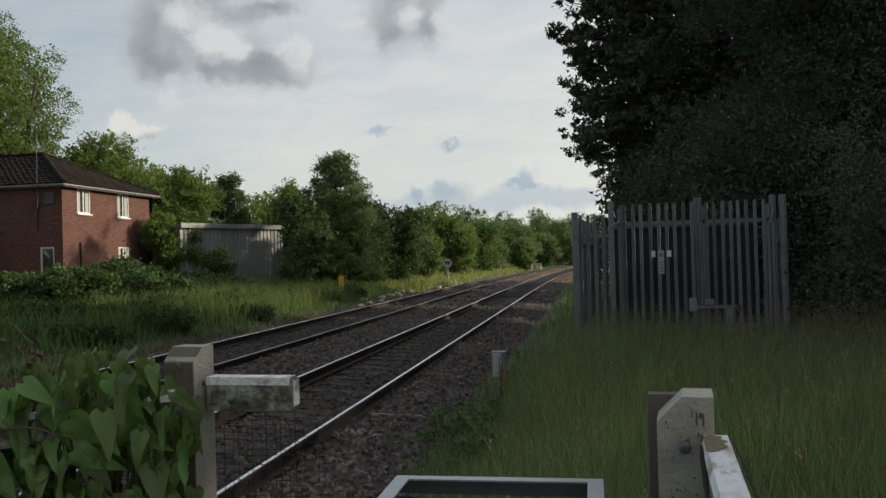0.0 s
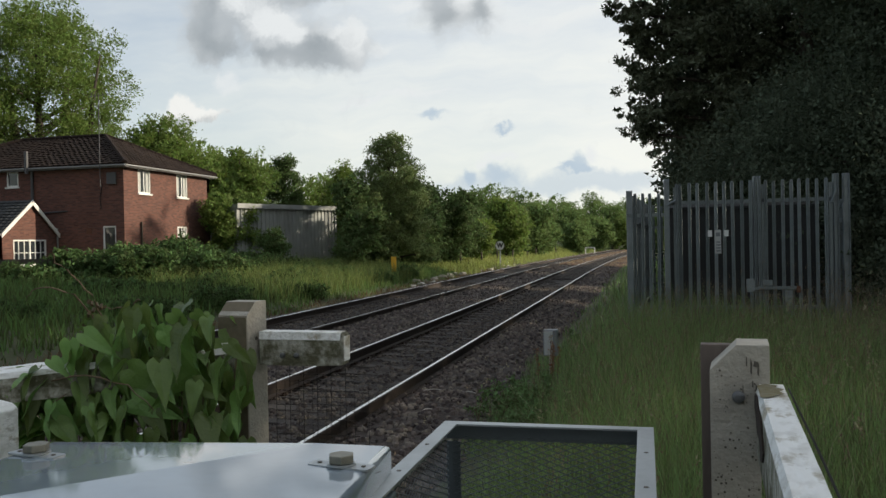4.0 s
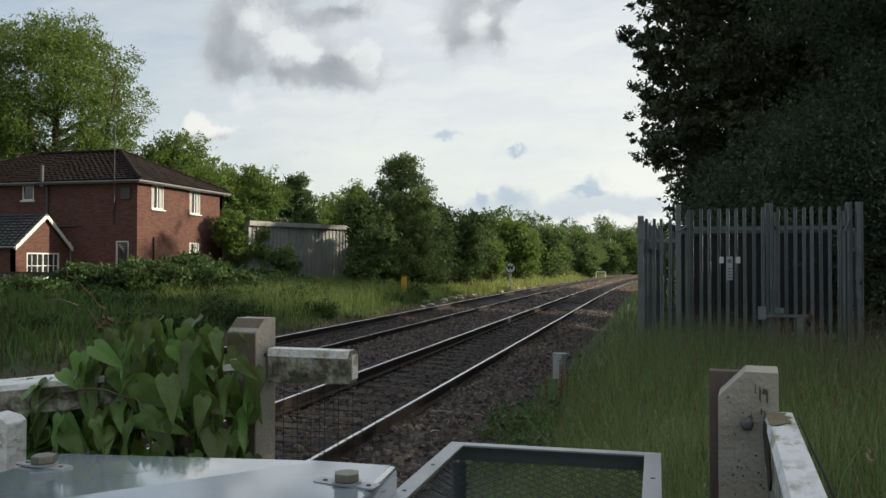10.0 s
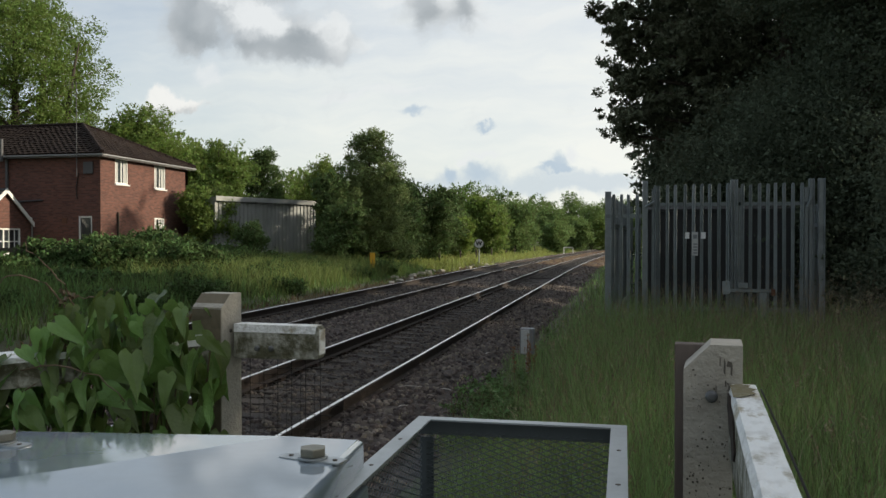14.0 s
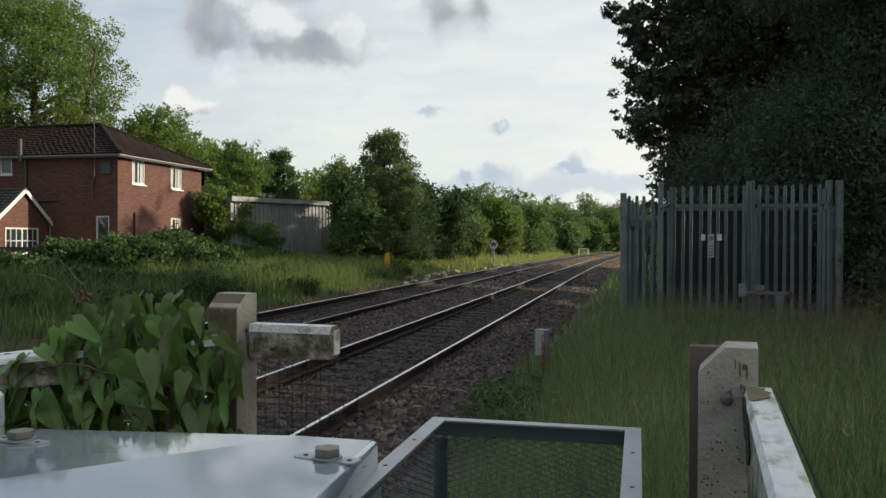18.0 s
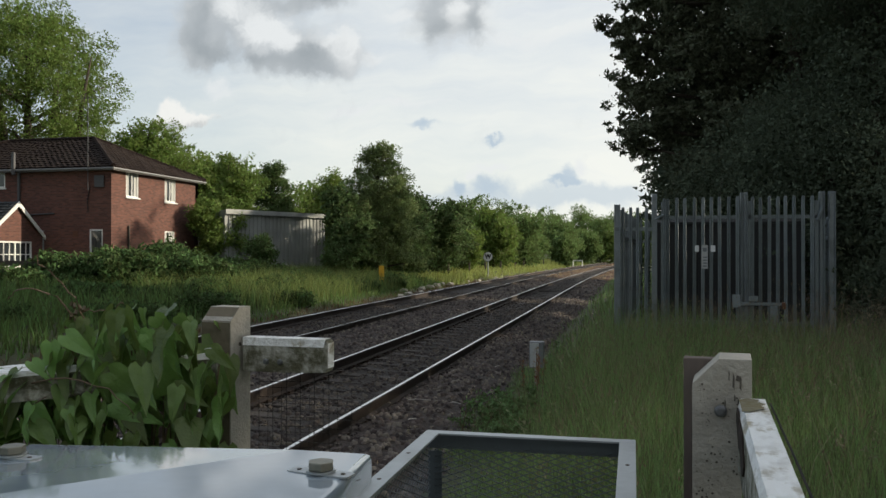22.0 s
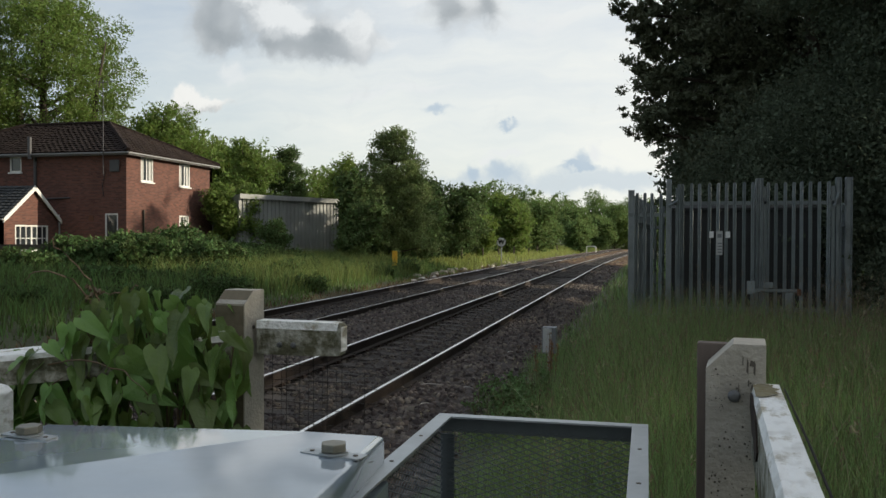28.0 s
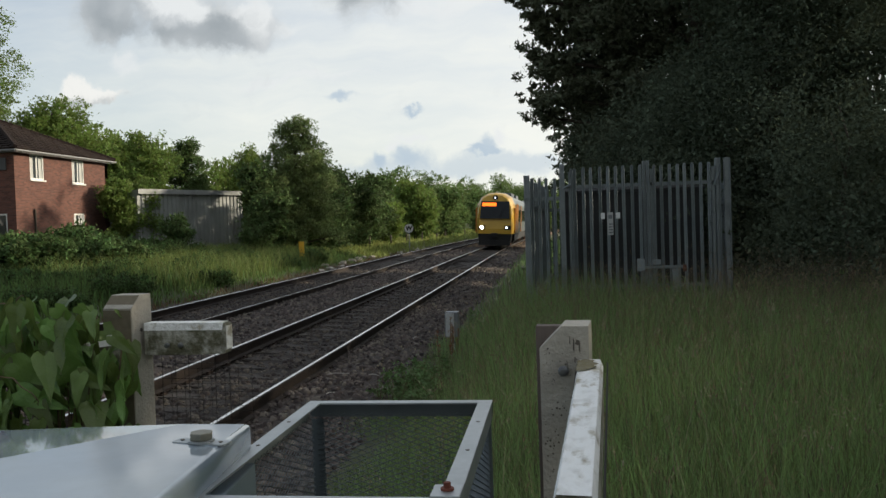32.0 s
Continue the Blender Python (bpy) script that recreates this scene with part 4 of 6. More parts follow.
def trees_left():
    ash = tree("ash_tree", -38.2, 46.3, "tall broadleaf tree with an open sunlit crown behind the house", dome(10.0, 5.9, 6.4, 46, 1.7, 61), 54000, 0.16, "leaf", 0.42, 61, "trees behind the house", 0.6, 34, shell=0.6)
    for x, y, r, tx, ty in ((-1.3, .4, .34, -2.4, .3), (1.5, -.3, .36, 2.2, -.2), (2.9, .5, .28, 3.9, .2), (-2.9, -.2, .3, -4.0, .1)):
        part("trunk", Geo().tube([(x, y, -.2), (x * 1.05, y, 3.5), (x * .5 + tx * .5, ty, 7.0), (tx, ty, 10.5), (tx * 1.15, ty, 13)], [r * 1.25, r, r * .8, r * .45, r * .12], 8), "bark", ash, "dark ivy-clad stem", smooth=True)
    tree("ash_tree", -47, 44, "tall broadleaf tree behind the house", dome(8.6, 6.4, 6.0, 34, 2.2, 62), 14000, 0.34, "leaf", 0.4, 62, "trees behind the house", 0.8, 30)
    tree("walnut_tree", -31.8, 49.8, "leafy green tree over the house roof", dome(5.2, 3.4, 4.0, 22, 1.5, 63), 22000, 0.21, "leaf", 0.26, 63, "trees behind the house", 0.6)
    tree("walnut_tree", -29.6, 53.3, "leafy green tree beside the house", dome(4.2, 2.7, 3.2, 18, 1.3, 64), 18000, 0.21, "leaf", 0.2, 64, "trees behind the house", 0.55)
    tree("hazel_bush", -24.2, 46.5, "tall sunlit green shrub between house and shed", crown_of(6.4, 2.2, 11, 65, 0.05, 0.14), 12000, 0.18, "leaf", 0.08, 65, "bushes by the shed", 0.4, category="bush")
    tree("hazel_bush", -21.9, 42.2, "green shrub between the house and the shed end", crown_of(3.4, 1.05, 9, 66, 0.05, 0.16), 7000, 0.15, "leaf", 0.06, 66, "bushes by the shed", 0.35, category="bush")
    tree("hazel_bush", -22.5, 40.7, "ivy-green shrub covering the shed corner", crown_of(3.7, 1.0, 11, 167, 0.04, 0.14), 8000, 0.14, "leaf", 0.05, 167, "bushes by the shed", 0.32, category="bush")
    tree("fir_tree", -27.2, 59.4, "dark conical fir behind the shed", conifer_blobs(7.6, 2.2, 30, 67, 0.1), 16000, 0.16, "leafmid", 0.16, 67, "trees behind the shed", 0.4)
    tree("young_tree", -22.5, 60, "light green young tree behind the shed", crown_of(6.6, 1.7, 12, 68, 0.15, 0.11), 10000, 0.17, "leaflime", 0.1, 68, "trees behind the shed", 0.45, shell=0.7)
    tree("young_tree", -20.0, 62, "light green young tree behind the shed", crown_of(5.6, 1.6, 12, 69, 0.15, 0.11), 10000, 0.17, "leaflime", 0.1, 69, "trees behind the shed", 0.45, shell=0.7)
    tree("birch_tree", -14.6, 46.2, "tall drooping birch with a rounded crown", BIRCH, 40000, 0.115, "leafbirch", 0.18, 70, "lineside trees", 0.34, 30, hang=0.22, shell=0.35)
    tree("elder_bush", -15.7, 44, "dark green elder bush beside the birch", crown_of(4.8, 1.7, 9, 71, 0.04, 0.16), 11000, 0.18, "leafmid", 0.08, 71, "lineside bushes", 0.4, category="bush")
    tree("elder_bush", -15.0, 41.6, "dark green elder bush below the birch", crown_of(3.2, 1.7, 7, 72, 0.04, 0.16), 8000, 0.16, "leafmid", 0.07, 72, "lineside bushes", 0.35, category="bush")
    tree("hazel_bush", -18.9, 39.6, "green shrub before the shed wall", crown_of(1.9, .95, 7, 166, 0.05, 0.16), 5000, 0.11, "hedge", 0.05, 166, "bushes by the shed", 0.25, category="bush")
    for k, (x, y, h) in enumerate(((5.2, 33, 5.8), (4.6, 40, 5.5), (5.6, 47, 5.8), (6.0, 54, 5.0), (6.8, 62, 4.6))):
        tree("hawthorn_bush", x, y, "dark hawthorn bush on the near side of the line", crown_of(h, 3.0, 10, 180 + k, 0.03, 0.16), 6000, 0.28, "leafdark", 0.1, 180 + k, "lineside bushes", 0.6, category="bush")
    for k, (x, y, h, r) in enumerate(((-14.2, 50, 4.4, 1.9), (-14.6, 54.5, 5.2, 2.0), (-14.0, 59, 5.0, 2.1), (-14.5, 64, 4.5, 2.2), (-16, 57, 5.4, 2.2))):
        tree("hawthorn_bush", x, y, "dark hawthorn bush along the line", crown_of(h, r, 9, 80 + k, 0.03, 0.16), 9000, 0.2, "leafmid", 0.09, 80 + k, "lineside bushes", 0.45, category="bush")
    tree("hawthorn_bush", 1.0, 78, "small hawthorn bush beside the near track", crown_of(3.4, 1.1, 9, 95, 0.03, 0.18), 5000, 0.16, "leafmid", 0.06, 95, "lineside bushes", 0.3, category="bush")
    tree("lime_bush", -14.0, 69, "bright lime green bush by the white sign", crown_of(3.0, 1.7, 7, 90, 0.03, 0.18), 6000, 0.2, "leaflime", 0.07, 90, "lineside bushes", 0.4, category="bush")
    far = [(-13.6, 81.5, 5.8, 2.6, "leaf"), (-14.4, 90, 5.2, 2.6, "leaf"), (-12.4, 97, 6.0, 3.0, "farleaf"), (-13.4, 110, 6.4, 3.2, "farleaf"), (-9.5, 118, 4.4, 2.6, "farleaf"), (-10.9, 127, 7.0, 4.0, "farleaf"), (-8, 142, 5.6, 3.2, "farleaf"), (-5.8, 151, 8.6, 3.8, "farleaf"), (-1, 158, 8.5, 4.0, "farleaf"), (5, 165, 8, 4, "farleaf"), (-16, 74, 4.8, 2.2, "leafmid"), (-19, 100, 8, 4, "farleaf"), (-3.5, 150, 5.5, 3, "leaf"), (12, 175, 9, 5, "farleaf"), (-24, 75, 7, 3.5, "leaf"), (-28, 70, 7, 3.5, "leaf"), (-36, 66, 9, 4.5, "leaf"), (-10, 165, 10.5, 4, "farleaf"), (-4, 176, 10.5, 4.5, "farleaf"), (2.5, 184, 11, 4.5, "farleaf"), (-14, 150, 9, 4, "farleaf"), (-20, 134, 9.5, 4.2, "farleaf"), (8, 190, 11, 4.5, "farleaf")]
    for k, (x, y, h, r, m) in enumerate(far):
        h *= .94
        tree("lineside_tree", x, y, "sunlit green tree along the far side of the line", crown_of(h, r, 11, 100 + k, 0.04, 0.16), 7500, 0.26, m, 0.14, 100 + k, "trees along the far track", 0.6)


trees_left()


def bank_weeds():
    rnd = random.Random(77)
    for k in range(26):
        y = rnd.uniform(13, 40)
        x = -rnd.uniform(11.5, 15.5) - max(0, 20 - y) * .15
        h = rnd.uniform(.35, .8)
        bl = [(0, 0, h * .5, .5, .5, h * .45), (.4, .2, h * .5, .4, .4, h * .4), (-.4, -.1, h * .45, .4, .4, h * .4)]
        tree("bramble_clump", x, y, "low bramble and nettle clump in the long grass", bl, 2600, 0.08, "hedge", 0.02, 400 + k, "brambles on the bank", 0.16, category="weeds", limbs=False)


bank_weeds()


def far_woods():
    """Wooded hills: crowns too far off to tell apart."""
    rng = np.random.default_rng(7)
    blobs = []
    for _ in range(1500):
        a = rng.uniform(-0.95, 0.75)
        r = rng.uniform(190, 640)
        x, y = math.sin(a) * r, math.cos(a) * r
        u = x - float(curve_x(y))
        if abs(u + 6) < 16:
            continue
        s = rng.uniform(3.5, 6.5)
        z = float(land(x, y))
        blobs.append((x, y, z + s * 0.55, s, s, s * 0.9))
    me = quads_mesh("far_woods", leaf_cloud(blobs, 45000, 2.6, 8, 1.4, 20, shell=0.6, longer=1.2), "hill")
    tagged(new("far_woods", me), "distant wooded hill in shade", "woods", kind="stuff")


far_woods()


def hedge():
    k = 0
    for x, y, h, r in ((-17.6, 25.6, 1.5, 1.6), (-16.9, 27.6, 1.7, 1.6), (-18.3, 28.6, 1.8, 1.5), (-16.6, 30.2, 1.5, 1.4), (-17.4, 32.3, 1.6, 1.5), (-18.4, 34.6, 1.6, 1.5), (-17.2, 36.2, 1.2, 1.2), (-19.2, 37.5, 1.5, 1.4), (-19.5, 31.5, 1.7, 1.6), (-18.8, 25.2, 1.3, 1.3), (-19.8, 22.9, 0.7, 1.0), (-15.9, 21.5, 0.5, 0.9)):
        h = h * (.86 if x < -17 and y < 30 else .64 if y < 31 else .5)
        rnd = random.Random(500 + k)
        bl = [(0, 0, h * .42, r * .9, r * .9, h * .48)]
        for _ in range(9):
            a, q = rnd.uniform(0, 6.283), r * rnd.uniform(.2, .95)
            bl.append((math.cos(a) * q, math.sin(a) * q, h * rnd.uniform(.45, .98), r * rnd.uniform(.2, .38), r * rnd.uniform(.2, .38), h * rnd.uniform(.14, .26)))
        tree("hedge_bush", x, y, "dense green garden shrub in front of the house", bl, 7500, 0.135, "hedge", 0.05, 200 + k, "shrubs before the house", 0.24, category="bush", limbs=False)
        k += 1


hedge()


# ---- house ----
def window(parent, w, h, m, panes=2, curtain=True, bars=0, label="white framed window"):
    """Frame, sill and panes in a plane, opening towards local -y; set at its lower middle."""
    f = Geo()
    t = 0.07
    f.box(-w / 2, w / 2, -0.03, 0.06, 0, t).box(-w / 2, w / 2, -0.03, 0.06, h - t, h)
    f.box(-w / 2, -w / 2 + t, -0.03, 0.06, t, h - t).box(w / 2 - t, w / 2, -0.03, 0.06, t, h - t)
    for k in range(1, panes):
        x = -w / 2 + w * k / panes
        f.box(x - t / 2, x + t / 2, -0.025, 0.055, t, h - t)
    wob = part("window", f, "white", parent, label, m=m)
    part("sill", Geo().box(-w / 2 - 0.06, w / 2 + 0.06, -0.12, 0.02, -0.07, -0.003), "white", wob)
    for k in range(panes):
        x0, x1 = -w / 2 + w * k / panes, -w / 2 + w * (k + 1) / panes
        part("pane", Geo().box(x0 + t / 2, x1 - t / 2, 0.022, 0.03, t, h - t), "glass", wob)
        # pale sheet before the pane: curtain and bright sky reflection in one
        if curtain:
            wide = (x1 - x0) * .6
            lo, hi = (x0 + t / 2, x0 + wide) if k % 2 == 0 else (x1 - wide, x1 - t / 2)
            part("curtain", Geo().box(lo, hi, 0.016, 0.020, t, h - t), "curtain", wob)
    if bars:
        for k in range(1, bars):
            x = -w / 2 + w * k / bars
            part("glazing_bar", Geo().box(x - 0.018, x + 0.018, -0.02, 0.012, t, h - t), "white", wob)
        part("glazing_bar", Geo().box(-w / 2 + t, w / 2 - t, -0.022, 0.010, h * .5 - .018, h * .5 + .018), "white", wob)
    return wob


def roof_tiles(parent, a, b, c, d, rows, mat, cols):
    """Tile courses on the slope a-b (eaves) to d-c (ridge), each course lapping the next."""
    a, b, c, d = (Vector(p) for p in (a, b, c, d))
    n = (b - a).cross(d - a).normalized()
    if n.z < 0:
        n = -n
    g = Geo()
    for r in range(rows):
        f0, f1 = r / rows, min(1, (r + 1.25) / rows)
        l0, r0 = a.lerp(d, f0), b.lerp(c, f0)
        l1, r1 = a.lerp(d, f1), b.lerp(c, f1)
        m = max(2, int(cols * (r0 - l0).length / max(0.1, (b - a).length)))
        for k in range(m):
            p0, p1, p2, p3 = l0.lerp(r0, k / m), l0.lerp(r0, (k + 0.97) / m), l1.lerp(r1, (k + 0.97) / m), l1.lerp(r1, k / m)
            h = 0.045 + 0.01 * ((k * 7 + r * 3) % 3)
            up0, up1 = n * h, n * 0.012
            mid0, mid1 = (p0 + p1) / 2 + n * (h + 0.03), (p3 + p2) / 2 + n * 0.04
            g.add([p0 + up0, mid0, p1 + up0, p2 + up1, mid1, p3 + up1, p0, p1], [(0, 1, 4, 5), (1, 2, 3, 4), (6, 7, 2, 1, 0)])
    return part("tiles", g, mat, parent)


def brick_wall(parent, x0, x1, z0, z1, m, holes=(), label="red brick wall"):
    """A thick wall in the x-z plane with openings (x0, x1, z0, z1); the outside is at y = 0."""
    xs = sorted({x0, x1, *[h[0] for h in holes], *[h[1] for h in holes]})
    zs = sorted({z0, z1, *[h[2] for h in holes], *[h[3] for h in holes]})
    g = Geo()
    for i in range(len(xs) - 1):
        for j in range(len(zs) - 1):
            cx, cz = (xs[i] + xs[i + 1]) / 2, (zs[j] + zs[j + 1]) / 2
            if any(h[0] < cx < h[1] and h[2] < cz < h[3] for h in holes):
                continue
            g.box(xs[i], xs[i + 1], 0, 0.28, zs[j], zs[j + 1])
    me = g.mesh("wall", M["brickwall"])
    bm = bmesh.new()
    bm.from_mesh(me)
    bmesh.ops.remove_doubles(bm, verts=bm.verts, dist=1e-4)
    seen = {}
    for f in bm.faces:
        seen.setdefault(tuple(sorted(v.index for v in f.verts)), []).append(f)
    bmesh.ops.delete(bm, geom=[f for fs in seen.values() if len(fs) > 1 for f in fs], context="FACES_ONLY")
    bmesh.ops.recalc_face_normals(bm, faces=bm.faces)
    bm.to_mesh(me)
    bm.free()
    return part("wall", me, "brick", parent, label, m=m)


def brick_material():
    mat = M["brick"].copy()
    mat.name = "brickwork"
    nt = mat.node_tree
    N, L = nt.nodes, nt.links
    bsdf = N["Principled BSDF"]
    src = bsdf.inputs["Base Color"].links[0].from_socket
    tc = N.new("ShaderNodeTexCoord")
    sep = N.new("ShaderNodeSeparateXYZ")
    L.new(tc.outputs["Object"], sep.inputs[0])
    com = N.new("ShaderNodeCombineXYZ")
    L.new(sep.outputs[0], com.inputs[0])
    L.new(sep.outputs[2], com.inputs[1])
    bt = N.new("ShaderNodeTexBrick")
    L.new(com.outputs[0], bt.inputs["Vector"])
    bt.inputs["Scale"].default_value = 1.0
    bt.inputs["Brick Width"].default_value, bt.inputs["Row Height"].default_value = 0.225, 0.075
    bt.inputs["Mortar Size"].default_value = 0.006
    bt.inputs["Color1"].default_value, bt.inputs["Color2"].default_value = (1.15, 1.1, 1.05, 1), (0.62, 0.6, 0.62, 1)
    bt.inputs["Mortar"].default_value = (0.95, 1.35, 1.6, 1)
    mx = N.new("ShaderNodeMix")
    mx.data_type, mx.blend_type = "RGBA", "MULTIPLY"
    mx.inputs[0].default_value = 1.0
    L.new(src, mx.inputs[6])
    L.new(bt.outputs[0], mx.inputs[7])
    L.new(mx.outputs[2], bsdf.inputs["Base Color"])
    bp = N.new("ShaderNodeBump")
    bp.inputs["Distance"].default_value, bp.inputs["Strength"].default_value = 0.01, 0.6
    bp.invert = True
    L.new(bt.outputs["Fac"], bp.inputs["Height"])
    L.new(bp.outputs[0], bsdf.inputs["Normal"])
    return mat


M["brickwall"] = brick_material()


def house():
    # local frame: origin at the corner next to the track, x runs left along the wall facing the crossing
    X, Y, G = -23.7, 34.0, 0.55
    h = thing("house", pose(X, Y, G), "two-storey red brick house with hipped dark tile roof", "house")
    W, D, E = 12.7, 7.9, 5.18
    # wall facing the crossing (outside towards -y)
    z = lambda v: v - G
    south = [(-6.4, -5.73, z(4.85), z(5.6)), (-1.15, -0.45, z(1.25), z(2.85))]
    brick_wall(h, -W, -0.003, -0.3, E, pose(0, 0, 0), south)
    east = [(1.15, 2.2, z(4.42), z(5.6)), (4.54, 5.6, z(4.38), z(5.56)), (4.54, 5.5, z(1.6), z(2.87))]
    brick_wall(h, 0.003, D, -0.3, E, pose(0, 0, 0, 0, 0, 90), east)
    brick_wall(h, 0, W, -0.3, E, pose(0, D, 0, 0, 0, 180))
    brick_wall(h, -D, 0, -0.3, E, pose(-W, 0, 0, 0, 0, -90))
    part("floor_slab", Geo().box(-W + .3, -.3, .3, D - .3, 2.4, 2.6), "concrete", h)
    for (a, b, lo, hi), pn in zip(south, (1, 1)):
        window(h, b - a, hi - lo, pose((a + b) / 2, 0.05, lo), pn, curtain=pn == 2)
    for a, b, lo, hi in east:
        window(h, b - a, hi - lo, pose(-0.05, (a + b) / 2, lo, 0, 0, 90), 2)
    o = 0.32
    rz, rl, rr = 1.90, -W + D / 2, -3.7
    A, B, C2, D2 = (-W - o, -o, E - .02), (o, -o, E - .02), (o, D + o, E - .02), (-W - o, D + o, E - .02)
    RL, RR = (rl, D / 2, E + rz), (rr, D / 2, E + rz)
    deck = Geo().add([A, B, C2, D2, RL, RR], [(0, 1, 5, 4), (1, 2, 5), (2, 3, 4, 5), (3, 0, 4), (3, 2, 1, 0)])
    roof = part("roof", deck, "rooftile", h, "hipped roof of dark interlocking tiles")
    roof_tiles(roof, A, B, RR, RL, 15, "rooftile", 44)
    roof_tiles(roof, B, C2, RR, RR, 15, "rooftile", 28)
    ridge = Geo()
    for p, q in ((RL, RR), (RR, B), (RR, C2), (RL, A)):
        p, q = Vector(p) + Vector((0, 0, .06)), Vector(q) + Vector((0, 0, .06))
        k = max(3, int((p - q).length / 0.42))
        for i in range(k):
            ridge.tube([p.lerp(q, i / k), p.lerp(q, (i + .93) / k)], 0.11, 6)
    part("ridge_tiles", ridge, "rooftile", roof)
    for nm, a, b in (("gutter", A, B), ("gutter", B, C2)):
        part(nm, Geo().tube([Vector(a) + Vector((0, 0, -.06)), Vector(b) + Vector((0, 0, -.06))], 0.05, 6), "gutter", h)
    part("fascia", Geo().box(-W - o, o, -o, -o + .03, E - .115, E - .05).box(o - .03, o, -o + .031, D + o, E - .115, E - .05), "gutter", h)
    part("soffit", Geo().box(-W - o, o, -o, 0, E - .16, E - .145).box(0.001, o - .031, 0.001, D + o, E - .16, E - .145), "gutter", h)
    part("downpipe", Geo().tube([(-4.9, -.08, E - .1), (-4.9, -.08, 2.3)], 0.07, 8), "pipe", h, "grey soil pipe on the wall")
    part("flue", Geo().tube([(-4.95, -.38, E - .3), (-4.95, -.38, E + .75)], 0.09, 8), "pipe", h)
    part("aerial_mast", Geo().tube([(-0.95, -.4, 4.1), (-0.95, -.4, 8.45)], 0.022, 5), "pipe", h, "thin grey aerial pole")
    part("aerial_rods", Geo().tube([(-1.5, -.4, 8.3), (-.35, -.4, 8.38)], 0.018, 4).tube([(-1.3, -.4, 8.1), (-1.3, -.4, 8.5)], .014, 4).tube([(-1.1, -.4, 8.15), (-1.1, -.4, 8.5)], .014, 4).tube([(-.7, -.4, 8.2), (-.7, -.4, 8.5)], .014, 4), "pipe", h)
    part("bracket", Geo().box(-.85, -.35, -.08, -.02, 4.25, 4.8), "pipe", h, "dark box under the eaves", bevel=.02)
    part("cable", Geo().tube([(-1.1, -.03, 4.3), (-1.25, -.03, 3.6), (-1.2, -.03, 3.1)], 0.02, 4), "black", h)
    part("vent", Geo().box(-3.85, -3.6, -.05, -.001, 2.0, 2.25), "white", h)
    part("vent", Geo().box(-2.0, -1.75, -.04, -.001, 1.95, 2.2), "rust", h)
    part("waste_pipe", Geo().tube([(-4.4, -.05, 3.0), (-3.0, -.05, 3.05)], 0.035, 6), "pipe", h)
    part("trellis_post", Geo().box(.03, .1, 1.25, 1.32, 0, 2.5), "oldwood", h)
    part("step_ladder", Geo().tube([(-.75, -.3, 0), (-.75, -.12, 1.9)], .03, 5).tube([(-.45, -.3, 0), (-.45, -.12, 1.9)], .03, 5), "black", h)


house()


def annexe():
    # single-storey wing against the house, its gable towards the track
    X, Y, G = -27.3, 32.2, 0.5
    h = thing("annexe", pose(X, Y, G, 0, 0, 90), "small brick annexe with white bargeboards and slate roof", "house")
    w, eave, apex, dep = 1.76, 2.05, 3.45, 6.0
    win = (-1.1, 1.0, .58, 1.77)
    brick_wall(h, -w, w, -.3, eave, pose(0, 0, 0), [win])
    gab = Geo().prism([(-w, eave), (w, eave), (0, apex - .05)], 0.0, 0.25)
    part("gable", fixed(gab.mesh("gable", M["brickwall"])), "brick", h)
    brick_wall(h, -dep, -.003, -.3, eave, pose(-w, 0, 0, 0, 0, -90))
    window(h, 2.1, 1.19, pose(-.05, .04, win[2]), 2, curtain=False, bars=6)
    for s in (-1, 1):
        o = .17 if s < 0 else .0
        bb = Geo().prism([(0, apex + .12), (s * (w + o), eave - .0), (s * (w + o), eave - .2), (0, apex - .1)], -.16, -.11)
        part("bargeboard", bb, "white", h)
        a, b = (s * (w + o), -.14, eave), (s * (w + o), dep, eave)
        c, d = (0, dep, apex + .1), (0, -.14, apex + .1)
        deck = Geo().add([a, b, c, d, (a[0], a[1], a[2] - .06), (b[0], b[1], b[2] - .06), (0, dep, apex), (0, -.14, apex)], [(0, 1, 2, 3), (7, 6, 5, 4), (0, 3, 7, 4), (1, 2, 6, 5), (0, 4, 5, 1)])
        r = part("roof", deck, "slate", h)
        if s < 0:
            roof_tiles(r, a, b, c, d, 11, "slate", 22)
            part("gutter", Geo().tube([(-w - .22, -.14, eave - .06), (-w - .22, dep, eave - .06)], .05, 6), "gutter", h)
    part("downpipe", Geo().tube([(w - .06, -.06, eave - .1), (w - .06, -.06, 0)], .04, 6), "gutter", h)


annexe()


def garden_fence():
    f = thing("garden_fence", pose(-19.3, 24.5, 0.42), "weathered dark wooden garden fence", "fence")
    for k in range(7):
        part("post", Geo().box(-1.2 * k - .05, -1.2 * k + .05, -.05, .05, -.1, 1.05), "oldwood", f, bevel=.008)
    for zz in (.25, .6, .9):
        part("board", Geo().box(-7.3, .1, -.085, -.055, zz, zz + .16), "oldwood", f)


garden_fence()


